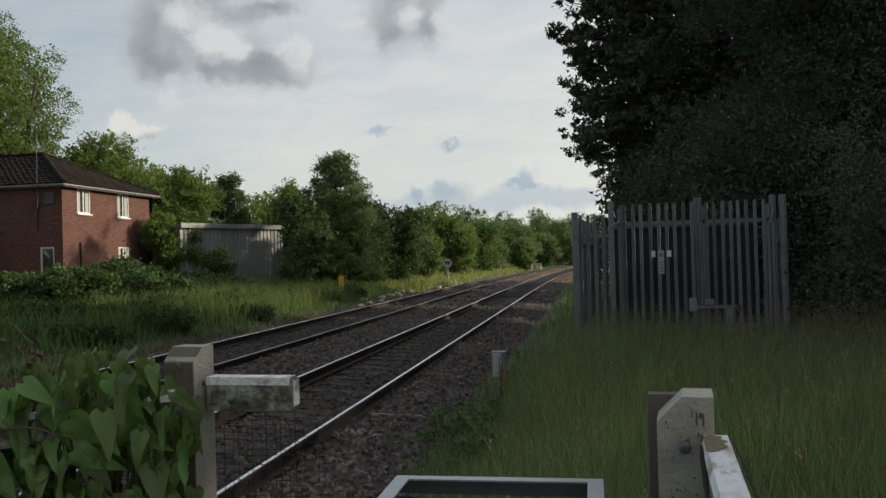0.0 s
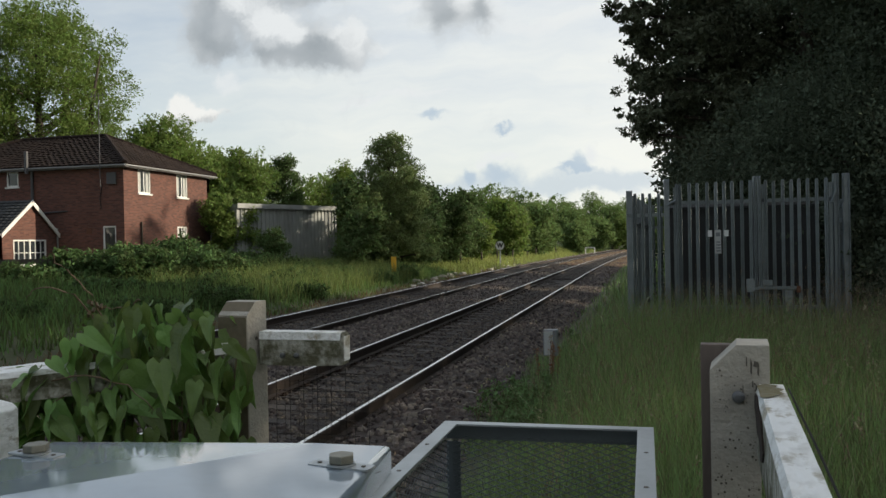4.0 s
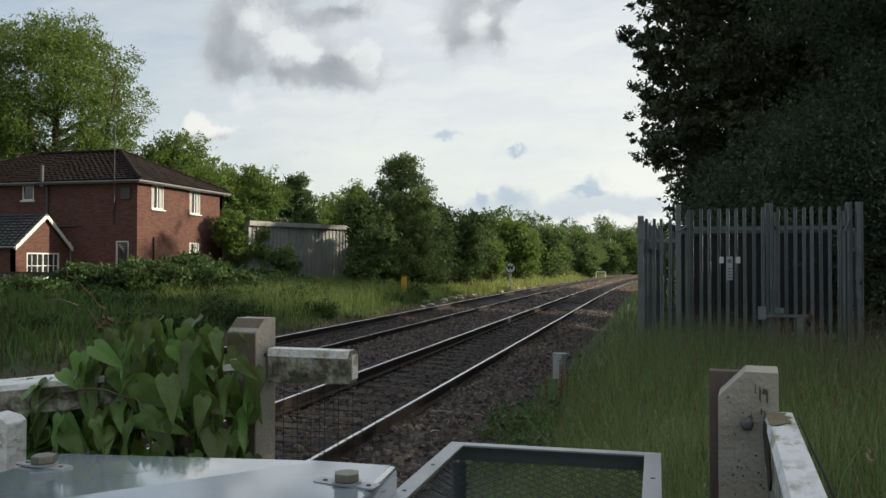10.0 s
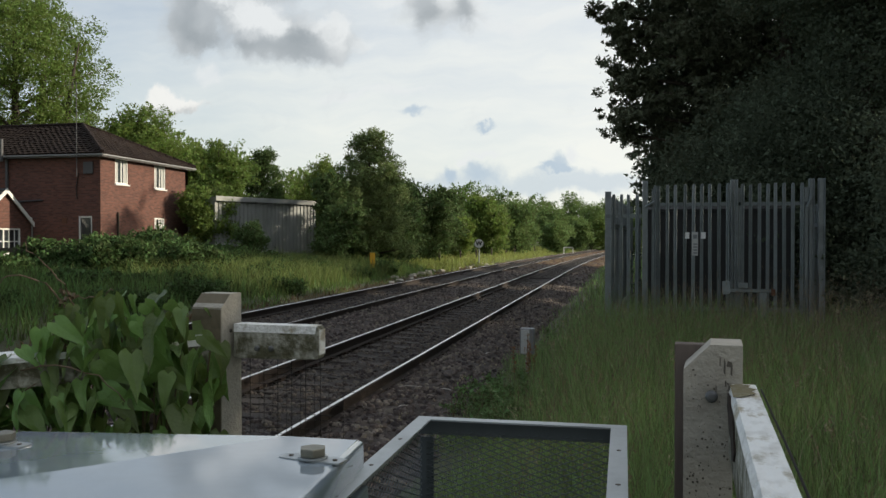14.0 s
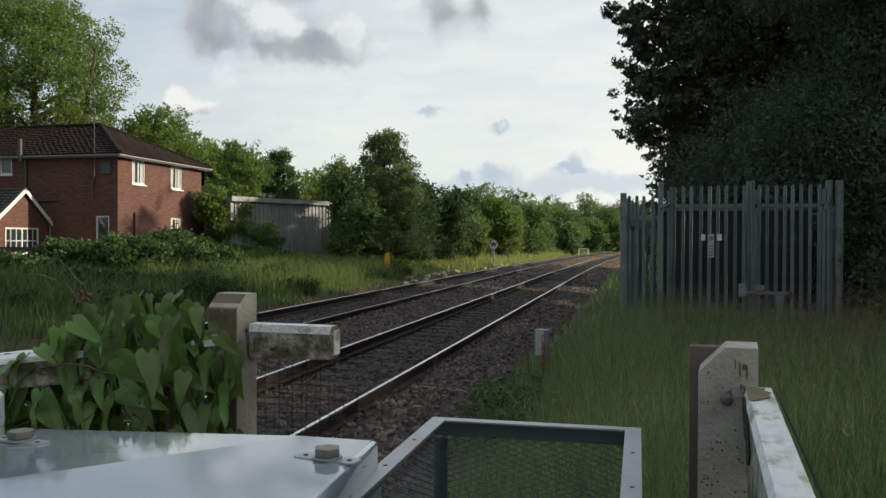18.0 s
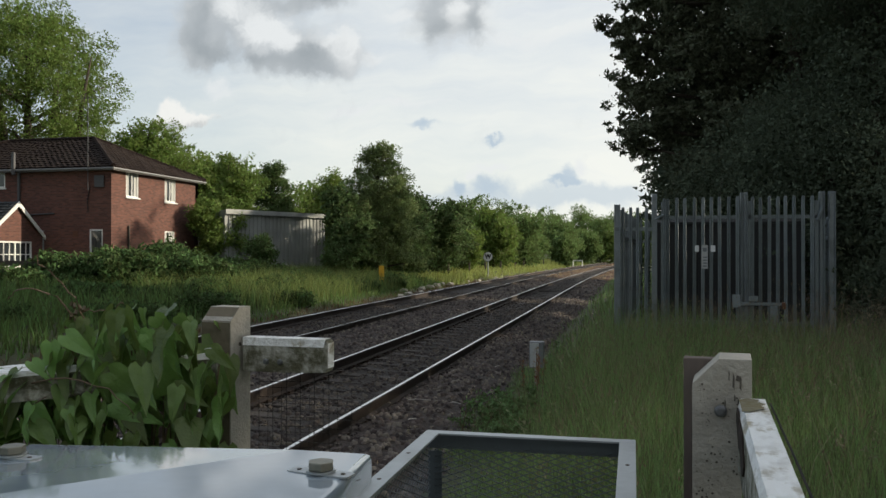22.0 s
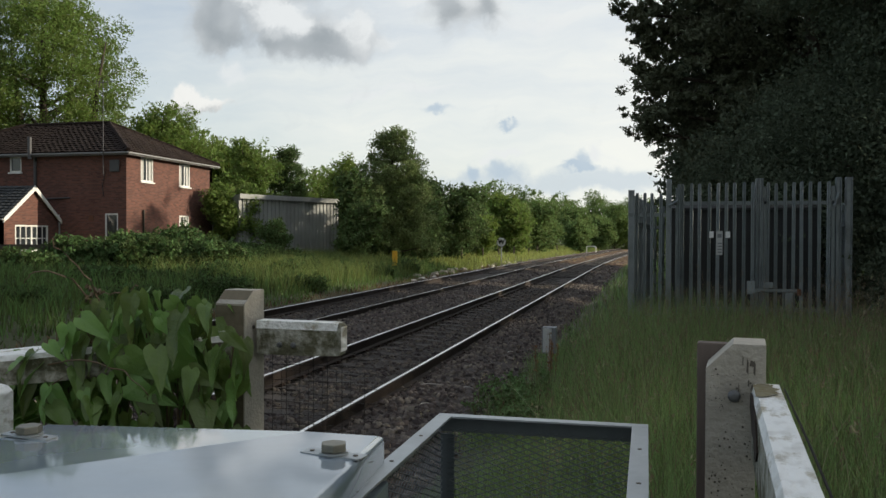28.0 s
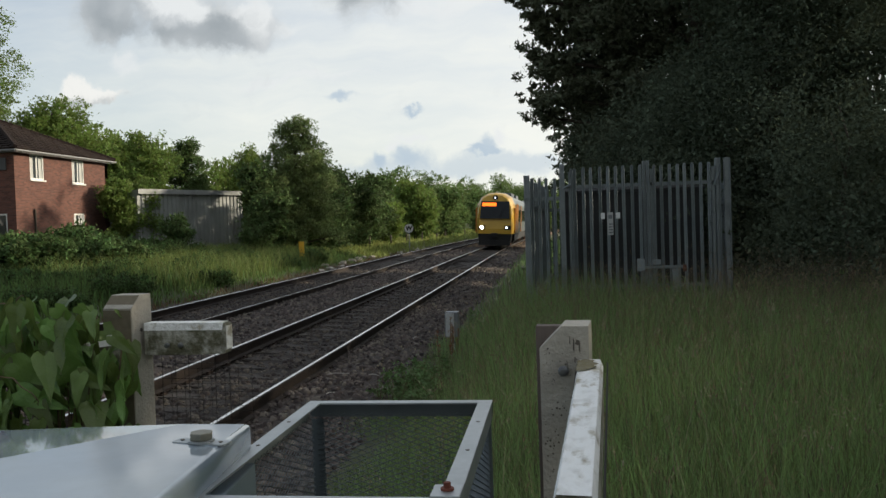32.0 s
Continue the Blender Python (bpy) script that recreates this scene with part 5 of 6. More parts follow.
def shed():
    L0, R0 = Vector((-21.6, 41.0)), Vector((-18.6, 48.0))
    d = (R0 - L0)
    ang = math.degrees(math.atan2(d.y, d.x))
    s = thing("steel_shed", pose(L0.x, L0.y, 0.5, 0, 0, ang), "grey corrugated steel shed with a flat roof edge", "shed")
    n, ln, h = 26, d.length, 3.45
    prof = []
    for k in range(n):
        x = ln * k / n
        p = ln / n
        prof += [(x, 0), (x + p * .55, 0), (x + p * .65, .05), (x + p * .9, .05)]
    prof += [(ln, 0), (ln, .12), (0, .12)]
    part("cladding", Geo().prism(prof, 0, h, "z"), "shed", s, "grey corrugated steel sheets")
    part("roof", Geo().prism([(0, h), (ln + .1, h), (ln + .1, h + .12), (0, h + .12)], -.12, 3.2), "shed", s)
    part("eaves_trim", Geo().box(-.05, ln + .12, -.16, -.121, h - .1, h + .16), "shed", s)
    part("end_wall", Geo().box(ln - .05, ln - .001, .121, 3.1, 0, h), "shedrust", s, "rust-streaked end wall")
    part("corner_post", Geo().box(ln - .12, ln + .03, -.06, -.01, 0, h - .1), "shed", s)
    part("end_wall", Geo().box(.002, .05, .121, 2.99, 0, h - .002), "shed", s, "plain grey end wall")
    part("back_wall", Geo().box(0, ln - .06, 3.0, 3.1, 0, h), "shed", s)


shed()


# ---- palisade compound ----
def pale_mesh(h):
    g = Geo()
    w, e = 0.026, 0.018
    sec = [(-w, 0.0), (-w * .72, -e), (-w * .4, -e), (0, -.3 * e), (w * .4, -e), (w * .72, -e), (w, 0.0), (w * .4, .003), (-w * .4, .003)]
    n = len(sec)
    tip = [0.0, 0.03, 0.035, 0.025, 0.035, 0.03, 0.0, 0.03, 0.03]
    verts = [(x, y, 0) for x, y in sec] + [(x, y, h - .04 + t) for (x, y), t in zip(sec, tip)]
    g.add(verts, [(i, (i + 1) % n, n + (i + 1) % n, n + i) for i in range(n)] + [tuple(range(n - 1, -1, -1)), tuple(range(n, 2 * n))])
    return fixed(g.mesh("pale", M["galv"]))


def palisade():
    G = 0.05
    yf = 13.0
    front = thing("palisade_fence", pose(0, yf, G), "grey galvanised steel palisade security fence", "fence", "compound fence")
    pm = {hh: pale_mesh(hh) for hh in (2.3, 2.42, 2.57)}

    def run(parent, x0, x1, hh, yy=0.0, step=.109):
        n = int((x1 - x0) / step)
        for k in range(n + 1):
            part("pale", pm[hh], "galv", parent, m=pose(x0 + k * step + random.uniform(-.004, .004), yy, random.uniform(-.012, .012), 0, random.uniform(-.3, .3), 0))

    def post(parent, x, yy, hh, w=.05):
        channel = [(x - w, yy - .03), (x - w + .012, yy - .03), (x - w + .012, yy + .02), (x + w - .012, yy + .02), (x + w - .012, yy - .03), (x + w, yy - .03), (x + w, yy + .1), (x - w, yy + .1)]
        part("post", Geo().prism(channel, 0, hh, "z"), "galv", parent, bevel=.003)

    post(front, -.365, 0, 2.47, .047)
    run(front, -.285, .07, 2.42, step=.118)
    for zz in (.5, 2.055):
        part("rail", Geo().box(-.4, .16, .004, .05, zz, zz + .055), "galv", front)
    gate = thing("palisade_gate", pose(0, yf, G), "double-leaf galvanised palisade gate with a warning sign", "gate", "compound fence")
    for x, w in ((.2, .04), (1.486, .018), (1.545, .024), (2.622, .036), (2.764, .043)):
        post(gate, x, 0, 2.63, w)
    run(gate, .347, .41, 2.57, step=.058)
    run(gate, .529, 1.43, 2.57, step=.128)
    run(gate, 1.634, 2.49, 2.57, step=.1207)
    for a, b in ((.30, 1.455), (1.58, 2.575)):
        leaf = Geo()
        for zz in (.62, 2.23):
            leaf.box(a, b, .004, .055, zz, zz + .055)
        leaf.box(a, a + .05, .004, .055, .1, 2.5).box(b - .05, b, .004, .055, .1, 2.5)
        part("leaf_frame", leaf, "galv", gate, bevel=.003)
    part("slide_bolt", Geo().box(1.344, 2.08, -.05, -.022, .915, .965), "galv", gate, "flat steel locking bar", bevel=.004)
    part("lock_box", Geo().box(1.344, 1.46, -.06, -.021, .88, 1.08), "galv", gate, bevel=.006)
    part("lock_box", Geo().box(1.572, 1.715, -.06, -.021, .975, 1.062), "galv", gate, bevel=.006)
    part("lock_plate", Geo().box(1.881, 1.99, -.06, -.021, .54, .912), "galv", gate, "upright steel lock plate", bevel=.006)
    part("padlock", Geo().box(2.045, 2.1, -.085, -.051, .87, .97), "rust", gate, "rusty padlock", bevel=.008)
    part("chain", Geo().tube([(2.71, -.05, 2.2), (2.70, -.06, 2.0), (2.715, -.05, 1.86), (2.70, -.06, 1.5), (2.71, -.05, 1.2)], .010, 6), "galv", gate, "hanging steel chain")
    part("hinge", Geo().tube([(.2, -.02, 2.22), (.34, -.03, 2.3)], .02, 6), "galv", gate)
    part("hinge", Geo().tube([(2.56, -.02, 2.2), (2.62, -.04, 2.4)], .025, 6), "galv", gate)
    sg = part("warning_sign", Geo().box(.90, .99, -.024, -.02, 1.47, 1.83), "signgrey", gate, "grey and white warning sign on the gate")
    for xa, xb in ((.80, .86), (1.035, 1.10)):
        part("sign_panel", Geo().box(xa, xb, -.026, -.022, 1.73, 1.825), "signwhite", sg)
    bars = Geo()
    for k in range(4):
        bars.box(.92, .98, -.029, -.0265, 1.5 + .045 * k, 1.52 + .045 * k)
    bars.box(.915, .975, -.028, -.0255, 1.73, 1.79)
    tagged(part("sign_marks", bars, "greybox", sg), kind="stuff")
    side = thing("palisade_fence", pose(2.82, yf, G, 0, 0, 84), "galvanised palisade fence along the compound side", "fence", "compound fence")
    run(side, .6, 5.2, 2.3, step=.15)
    for zz in (.5, 1.92):
        part("rail", Geo().box(0, 5.3, .004, .05, zz, zz + .055), "galv", side)
    for x in (2.7, 5.3):
        post(side, x, 0, 2.34)
    left = thing("palisade_fence", pose(-.36, yf + .1, G, 0, 0, 86), "galvanised palisade fence on the track side", "fence", "compound fence")
    run(left, .15, 4.6, 2.42, step=.15)
    for zz in (.5, 1.92):
        part("rail", Geo().box(0, 4.7, -.05, -.016, zz, zz + .055), "galv", left)
    back = thing("palisade_fence", pose(-.0, yf + 4.9, G), "galvanised palisade fence at the back of the compound", "fence", "compound fence")
    run(back, .05, 3.2, 2.42, step=.15)
    for zz in (.5, 1.92):
        part("rail", Geo().box(0, 3.3, .004, .05, zz, zz + .055), "galv", back)
    cab = thing("relay_cabinet", pose(1.0, yf + 1.6, G), "dark grey steel relay cabinet inside the compound", "cabinet")
    part("body", Geo().box(-.75, 1.65, 0, .6, .1, 2.2), "blackish", cab, bevel=.01)
    part("roof", Geo().prism([(-.05, 2.2), (.65, 2.2), (.65, 2.24), (.3, 2.3), (-.05, 2.24)], -.8, 1.7, "x"), "blackish", cab)
    part("door", Geo().box(-.7, -.06, -.03, -.001, .15, 1.9), "blackish", cab)
    part("door", Geo().box(-.03, .6, -.03, -.001, .15, 1.9), "blackish", cab)
    part("door", Geo().box(.66, 1.6, -.03, -.001, .15, 1.9), "blackish", cab)
    part("plinth", Geo().box(-.8, 1.7, -.02, .62, -.1, .1), "concretedark", cab)


M["blackish"] = material("dark_cabinet_paint", (0.02, 0.022, 0.022), 0.7, grain=0.4, scale=5)
palisade()


# ---- crossing furniture close to the camera ----
def concrete_post(name, m, w, d, h, label, chamfer):
    t = thing(name, m, label, "post", "crossing fence posts")
    c = chamfer
    if c == "corner":
        g = Geo().prism([(0, 0), (w - .02, 0), (w - .02, h - .148), (w - .012, h - .14), (w, h - .134), (w, h), (.055, h), (0, h - .055)], 0, d)
    else:
        g = Geo().prism([(0, 0), (d, 0), (d, h), (.05, h), (0, h - .045)], 0, w, "x")
    part("shaft", g, "concrete", t, bevel=.0015)
    return t


def hex_geo(r, z0, z1):
    g = Geo()
    n = 6
    pts = [(r * math.cos(math.pi * k / 3), r * math.sin(math.pi * k / 3)) for k in range(n)]
    return g.prism(pts, z0, z1, "z")


def post_right():
    t = concrete_post("gate_post", pose(.001, 1.484, .2, 0, 0, -6), .121, .12, 1.343, "weathered pitted concrete post with a chamfered corner", "corner")
    part("backing_strip", Geo().box(-.024, .055, .1215, .16, 0, 1.328), "oldbrown", t, "brown timber strip behind the concrete", bevel=.003)
    b = part("bolt", Geo().tube([(.058, -.0085, 1.232), (.058, -.006, 1.232), (.058, .0, 1.232)], [.009, .0125, .0135], 16), "boltdark", t, "dull steel bolt head")
    part("bolt_nut", Geo().tube([(.058, -.0095, 1.232), (.058, -.0086, 1.232)], [.006, .0075], 10), "boltdark", b)
    rnd = random.Random(4)
    pits = Geo()
    for _ in range(280):
        x, z, r = rnd.uniform(.006, .096), rnd.uniform(.7, 1.29), rnd.choice((.0006, .0007, .0007, .001, .001, .0014, .002, .0026))
        pits.tube([(x, -.0012, z), (x, .0005, z)], r, 6)
    tagged(part("pitting", pits, "pit", t), kind="stuff")
    sc = Geo()
    for x, z, w, h in ((.082, 1.285, .004, .03), (.088, 1.298, .009, .012), (.096, 1.282, .004, .028), (.074, 1.30, .002, .02), (.085, 1.255, .003, .014), (.092, 1.25, .003, .01), (.066, 1.24, .002, .02)):
        sc.add([(x, -.0012, z), (x + w, -.0012, z - h * .2), (x + w * 1.1, -.0012, z + h * .7), (x + w * .3, -.0012, z + h), (x, .001, z), (x + w, .001, z - h * .2), (x + w * 1.1, .001, z + h * .7), (x + w * .3, .001, z + h)],
               [(0, 1, 2, 3), (7, 6, 5, 4), (0, 4, 5, 1), (1, 5, 6, 2), (2, 6, 7, 3), (3, 7, 4, 0)])
    tagged(part("scuff_marks", sc, "pit", t), kind="stuff")


M["oldbrown"] = material("brown_weathered_timber", (0.17, 0.135, 0.115), 0.9, grain=0.5, scale=20, stretch=(3, 3, .5))
post_right()


def timber_rail(name, p0, p1, w, h, label):
    """A painted rail from p0 to p1 (middle of the top), with chamfered top edges."""
    p0, p1 = Vector(p0), Vector(p1)
    d = p1 - p0
    yaw = math.degrees(math.atan2(-d.x, d.y))
    tilt = math.degrees(math.atan2(d.z, math.hypot(d.x, d.y)))
    L = d.length
    t = thing(name, pose(*p0, tilt, 0, yaw), label, "fence rail", "crossing fence rails")
    c = .02
    part("timber", Geo().prism([(-w / 2, -h), (w / 2, -h), (w / 2, -c), (w / 2 - .006, -.004), (-w / 2 + .006, -.004), (-w / 2, -c)], 0, L), "timberside", t, "mossy timber with worn white paint")
    n = max(8, int(L / .03))
    rnd = random.Random(9)
    g = Geo()
    verts, faces = [], []
    for i in range(n + 1):
        y = L * i / n
        for x, z in ((-w / 2 - .001, -c), (-w / 2 + .006, -.0015), (w / 2 - .006, -.0015), (w / 2 + .001, -c)):
            verts.append((x, y, z + rnd.uniform(-.0012, .0012)))
    for i in range(n):
        for k in range(3):
            faces.append((i * 4 + k, i * 4 + k + 1, i * 4 + 5 + k, i * 4 + 4 + k))
    g.add(verts, faces)
    part("paint_top", g, "timber", t, "flaking white paint on the top")
    return t


def rails():
    r = timber_rail("fence_rail", (.061, .55, 1.432), (.124, 1.4765, 1.461), .060, .15, "white painted timber rail with flaking paint and moss")
    part("moss", Geo().add([(-.029, .785, .0012), (-.012, .79, .0012), (.004, .815, .0012), (.018, .83, .0012), (.010, .85, .0012), (.022, .872, .0012), (.006, .89, .0012), (.012, .912, .0012), (-.012, .922, .0012), (-.029, .905, .0012)], [tuple(range(10))]), "moss", r)
    part("rotten_edge", Geo().prism([(.66, -.075), (.72, -.03), (.80, -.024), (.86, -.012), (.905, -.016), (.925, -.05), (.88, -.06), (.84, -.085), (.78, -.08), (.74, -.11), (.69, -.10)], -.034, -.0305, "x"), "rotten", r, "dark rotten wood where the paint has gone")
    part("edge_wire", Geo().tube([(.04, 0, -.022), (.041, .5, -.02), (.0405, 1.0, -.024)], .0022, 5), "wire", r)
    beam = thing("fence_beam", pose(-1.405, 2.205, 1.357), "short mossy timber beam with ragged white paint", "fence rail", "crossing fence rails")
    part("timber", Geo().prism([(0, .014), (.150, .012), (.296, .016), (.300, .03), (.301, .112), (.296, .122), (0, .125)], 0, .062), "timberside", beam, "mossy timber with worn white paint", bevel=.003)
    part("paint_top", Geo().add([(0, -.002, .101), (.289, -.002, .099), (.294, .0, .1245), (0, .0, .1275), (0, .063, .1275), (.292, .063, .1245)], [(0, 1, 2, 3), (3, 2, 5, 4)]), "timber", beam)
    for x in (.085, .135):
        part("bolt", Geo().tube([(x, -.010, .048), (x, -.007, .048), (x, .001, .048)], [.006, .009, .010], 10), "boltdark", beam, "rusty bolt head")
    part("end_paint", Geo().box(.3015, .303, .004, .058, .03, .112), "timber", beam, "worn white paint on the cut end")
    timber_rail("fence_rail", (-2.9, 1.80, 1.315), (-1.5, 2.24, 1.44), .24, .10, "white painted timber rail behind the bindweed")
    wp = thing("white_post", pose(-1.985, 1.6, .18), "short white painted timber post", "post", "crossing fence posts")
    part("shaft", Geo().prism([(0, 0), (.068, 0), (.068, 1.135), (.05, 1.15), (0, 1.16)], 0, .08), "timber", wp, bevel=.004)


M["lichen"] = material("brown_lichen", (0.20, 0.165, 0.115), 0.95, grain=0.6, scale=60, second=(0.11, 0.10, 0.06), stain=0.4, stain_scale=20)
M["rotten"] = material("rotten_timber", (0.035, 0.022, 0.014), 0.95, grain=0.6, scale=40, stretch=(1, .3, 1))
M["moss"] = material("yellow_moss", (0.16, 0.13, 0.05), 0.95, grain=0.6, scale=60, second=(0.3, 0.29, 0.24))
rails()
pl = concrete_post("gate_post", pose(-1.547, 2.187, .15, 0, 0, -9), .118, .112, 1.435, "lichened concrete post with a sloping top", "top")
# front browned from top to bottom: lichen plus the shade of this side
part("lichen_cap", Geo().box(.002, .115, -.003, -.0005, 0, 1.385), "lichen", pl, "brown lichen on the face, darkened all over for its shade")
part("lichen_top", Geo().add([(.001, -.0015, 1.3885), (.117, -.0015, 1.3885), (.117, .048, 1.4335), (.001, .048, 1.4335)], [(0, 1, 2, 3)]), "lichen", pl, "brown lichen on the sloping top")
part("white_batten", Geo().box(.030, .050, -.034, -.012, 0, 1.30), "timber", pl, "narrow white painted batten")
part("bolt_hole", Geo().tube([(.1175, .05, 1.31), (.1195, .05, 1.31)], .007, 8), "pit", pl)


def wire_panel(m, w, h, step, label, r=.0014):
    t = thing("wire_mesh", m, label, "wire mesh", "wire mesh panels")
    rnd = random.Random(3)
    x = 0.0
    while x <= w + 1e-6:
        part("upright_wire", Geo().tube([(x, 0, 0), (x + rnd.uniform(-.004, .004), rnd.uniform(-.006, .006), h * .5), (x, 0, h)], r, 4), "wire", t)
        x += step
    z = 0.0
    while z <= h + 1e-6:
        part("cross_wire", Geo().tube([(0, -.003, z), (w * .5, -.003 + rnd.uniform(-.006, .006), z + rnd.uniform(-.004, .004)), (w, -.003, z)], r, 4), "wire", t)
        z += step


wire_panel(pose(-1.39, 2.3, .2), .305, 1.27, .051, "thin black square wire mesh below the beam", .0012)
wire_panel(pose(-1.385, 2.36, .2), .36, 1.1, .052, "thin black square wire mesh behind the beam", .0008)
wire_panel(pose(-2.9, 1.86, .2, 0, 0, 16.6), 1.4, 1.05, .052, "thin black square wire mesh below the rail")


def cabinet():
    # top sheet with rounded edges; the camera looks down on it
    c = thing("signal_cabinet", pose(-.575, .99, 0.15, 0, 0, 4.0), "grey-blue steel trackside cabinet with bolted lid", "cabinet")
    w, d, h = .675, .85, 1.26
    # the sheet is folded a little along a diagonal, its far corner lower than the rest
    t0, fold, crease = h - .07, h - .006, -.523
    top = [(-w, -d, h + .014), (0, -d, h), (0, .055, h), (-.13, .055, h + .0027), (-w, .055, fold), (-w, crease, h + .014)]
    base = [(x, y, t0) for x, y, _ in top]
    sheet = Geo().add(top + base, [(0, 1, 2, 3, 5), (5, 3, 4), (11, 10, 9, 8, 7, 6)] + [(k, (k + 1) % 6 + 0, (k + 1) % 6 + 6, k + 6) for k in range(6)])
    lid = part("lid", sheet, "cabinet", c, "smooth grey-blue enamelled steel lid with a diagonal fold", bevel=.012, smooth=False)
    lid.data.polygons.foreach_set("use_smooth", [len(p.vertices) == 4 and p.area < .05 for p in lid.data.polygons])
    part("body", Geo().box(-w + .02, -.02, -d + .02, .035, 0, h - .071), "cabinet", c, bevel=.006)
    part("side_flange", Geo().box(-.019, .012, -d + .03, .03, h - .30, h - .075), "cabinet", c, bevel=.004)
    for x, y in ((-.05, -.098), (-.618, -.075)):
        p = part("washer_plate", Geo().prism([(-.056, -.013), (-.05, -.016), (.05, -.016), (.056, -.013), (.056, .013), (.05, .016), (-.05, .016), (-.056, .013)], 0, .003, "z"), "galvnew", c, "flat galvanised fixing plate", m=pose(x, y, h + .0005, 0, 0, -14))
        part("washer", Geo().tube([(0, 0, .0035), (0, 0, .0065)], .024, 18), "galvnew", p)
        part("bolt_head", fixed(hex_geo(.0225, .007, .0205).mesh("bolt_head", M["bolt"]), .002), "bolt", p, "dull hexagonal bolt head")
        for s in (-1, 1):
            part("rivet", Geo().tube([(s * .041, 0, .003), (s * .041, 0, .0045)], .004, 8), "pit", p)


cabinet()


def diamond_mesh(g, o, ux, uz, w, h, px, pz, r=.0009):
    """Expanded-metal strands over a w x h panel from o along ux and uz."""
    o, ux, uz = Vector(o), Vector(ux), Vector(uz)
    k = pz / px
    for s in (1, -1):
        c = -h if s > 0 else 0.0
        lim = w * k if s > 0 else w * k + h
        while c < lim + h:
            # line z = s * k * x - s * c  (clipped to the panel)
            pts = []
            for x in (0.0, w):
                z = s * k * x - s * c if s > 0 else -k * x + c
                if -1e-9 <= z <= h + 1e-9:
                    pts.append((x, z))
            for z in (0.0, h):
                x = (z + c) / k if s > 0 else (c - z) / k
                if 0 < x < w:
                    pts.append((x, z))
            if len(pts) >= 2:
                a, b = pts[0], pts[1]
                if (a[0] - b[0]) ** 2 + (a[1] - b[1]) ** 2 > 1e-4:
                    g.tube([o + ux * a[0] + uz * a[1], o + ux * b[0] + uz * b[1]], r, 3)
            c += pz


def guard_basket():
    x0, x1, y0, y1, zt, zb = -.585, -.118, .74, 1.475, 1.362, .35
    t = thing("mesh_guard", pose(0, 0, 0), "grey steel guard of expanded mesh in an angle frame", "guard cage")
    f = .034
    fr = Geo()
    fr.box(x0, x1, y1 - .03, y1, zt - .004, zt)
    part("far_rim", fr, "galvnew", t)
    # the rim's shadow on the flange is put in by a darker steel
    part("far_flange", Geo().box(x0, x1, y1 - .003, y1, zt - .04, zt - .0045), "meshgrey", t, "grey flange below the rim, coloured dark for its shadow")
    part("side_rim", Geo().box(x1 - f, x1, y0, y1 - .0305, zt - .004, zt).box(x1 - .004, x1, y0, y1 - .0305, zt - .04, zt - .0045), "galvnew", t)
    part("side_rim", Geo().box(x0, x0 + f, y0, y1 - .0305, zt - .004, zt).box(x0, x0 + .004, y0, y1 - .0305, zt - .04, zt - .0045), "galvnew", t)
    part("near_rim", Geo().box(x0, x1, y0 - .034, y0 - .0005, zt - .004, zt).box(x0, x1, y0 - .034, y0 - .03, zt - .2, zt - .0045), "galvnew", t)
    for xa, xb in ((x0 + .0045, x0 + .036), (x1 - .036, x1 - .0045)):
        part("corner_angle", Geo().box(xa, xb, y1 - .008, y1 - .0035, zb, zt - .045), "meshgrey", t)
    part("side_plate", Geo().box(x0 + .0045, x0 + .008, y0, y0 + .22, zb, zt - .045), "cabinet", t)
    for nm, o, ux, w in (("far_panel", (x0 + .02, y1 - .011, zb), (1, 0, 0), x1 - x0 - .04), ("side_panel", (x0 + .011, y0 + .2, zb), (0, 1, 0), y1 - y0 - .22), ("side_panel", (x1 - .011, y0, zb), (0, 1, 0), y1 - y0 - .02), ("near_panel", (x0 + .02, y0 - .01, zb), (1, 0, 0), x1 - x0 - .04)):
        g = Geo()
        diamond_mesh(g, o, ux, (0, 0, 1), w, zt - zb - .03, .036, .0135, .00125)
        tagged(part(nm, g, "meshgrey", t, "grey expanded metal mesh"), kind="stuff")
    holes = Geo()
    for x, y in ((x0 + .016, 1.25), (x0 + .016, 1.05), (x0 + .016, .86), (x1 - .016, 1.25), (x1 - .016, 1.02)):
        holes.tube([(x, y, zt - .001), (x, y, zt + .0008)], .0045, 8)
    part("rivet_holes", holes, "pit", t)
    blk = part("corner_block", Geo().box(x1 - .045, x1 + .004, y0 - .03, y0 + .03, zt + .0005, zt + .012), "galvnew", t, bevel=.002)
    part("red_bolt", Geo().tube([(x1 - .02, y0 + .0, zt + .0125), (x1 - .02, y0, zt + .016)], .011, 10).tube([(x1 - .02, y0, zt + .0161), (x1 - .02, y0, zt + .025)], .006, 6), "redbolt", blk, "rust-red bolt")
    for lx, ly in ((x0 + .02, y0), (x0 + .02, y1 - .02), (x1 - .02, y0), (x1 - .02, y1 - .02)):
        part("leg", Geo().box(lx - .015, lx + .015, ly - .0, ly + .004, -.1, zb + .02), "meshgrey", t)


M["meshgrey"] = material("dull_mesh_steel", (0.12, 0.14, 0.145), 0.6, metal=0.4, grain=0.3)
guard_basket()


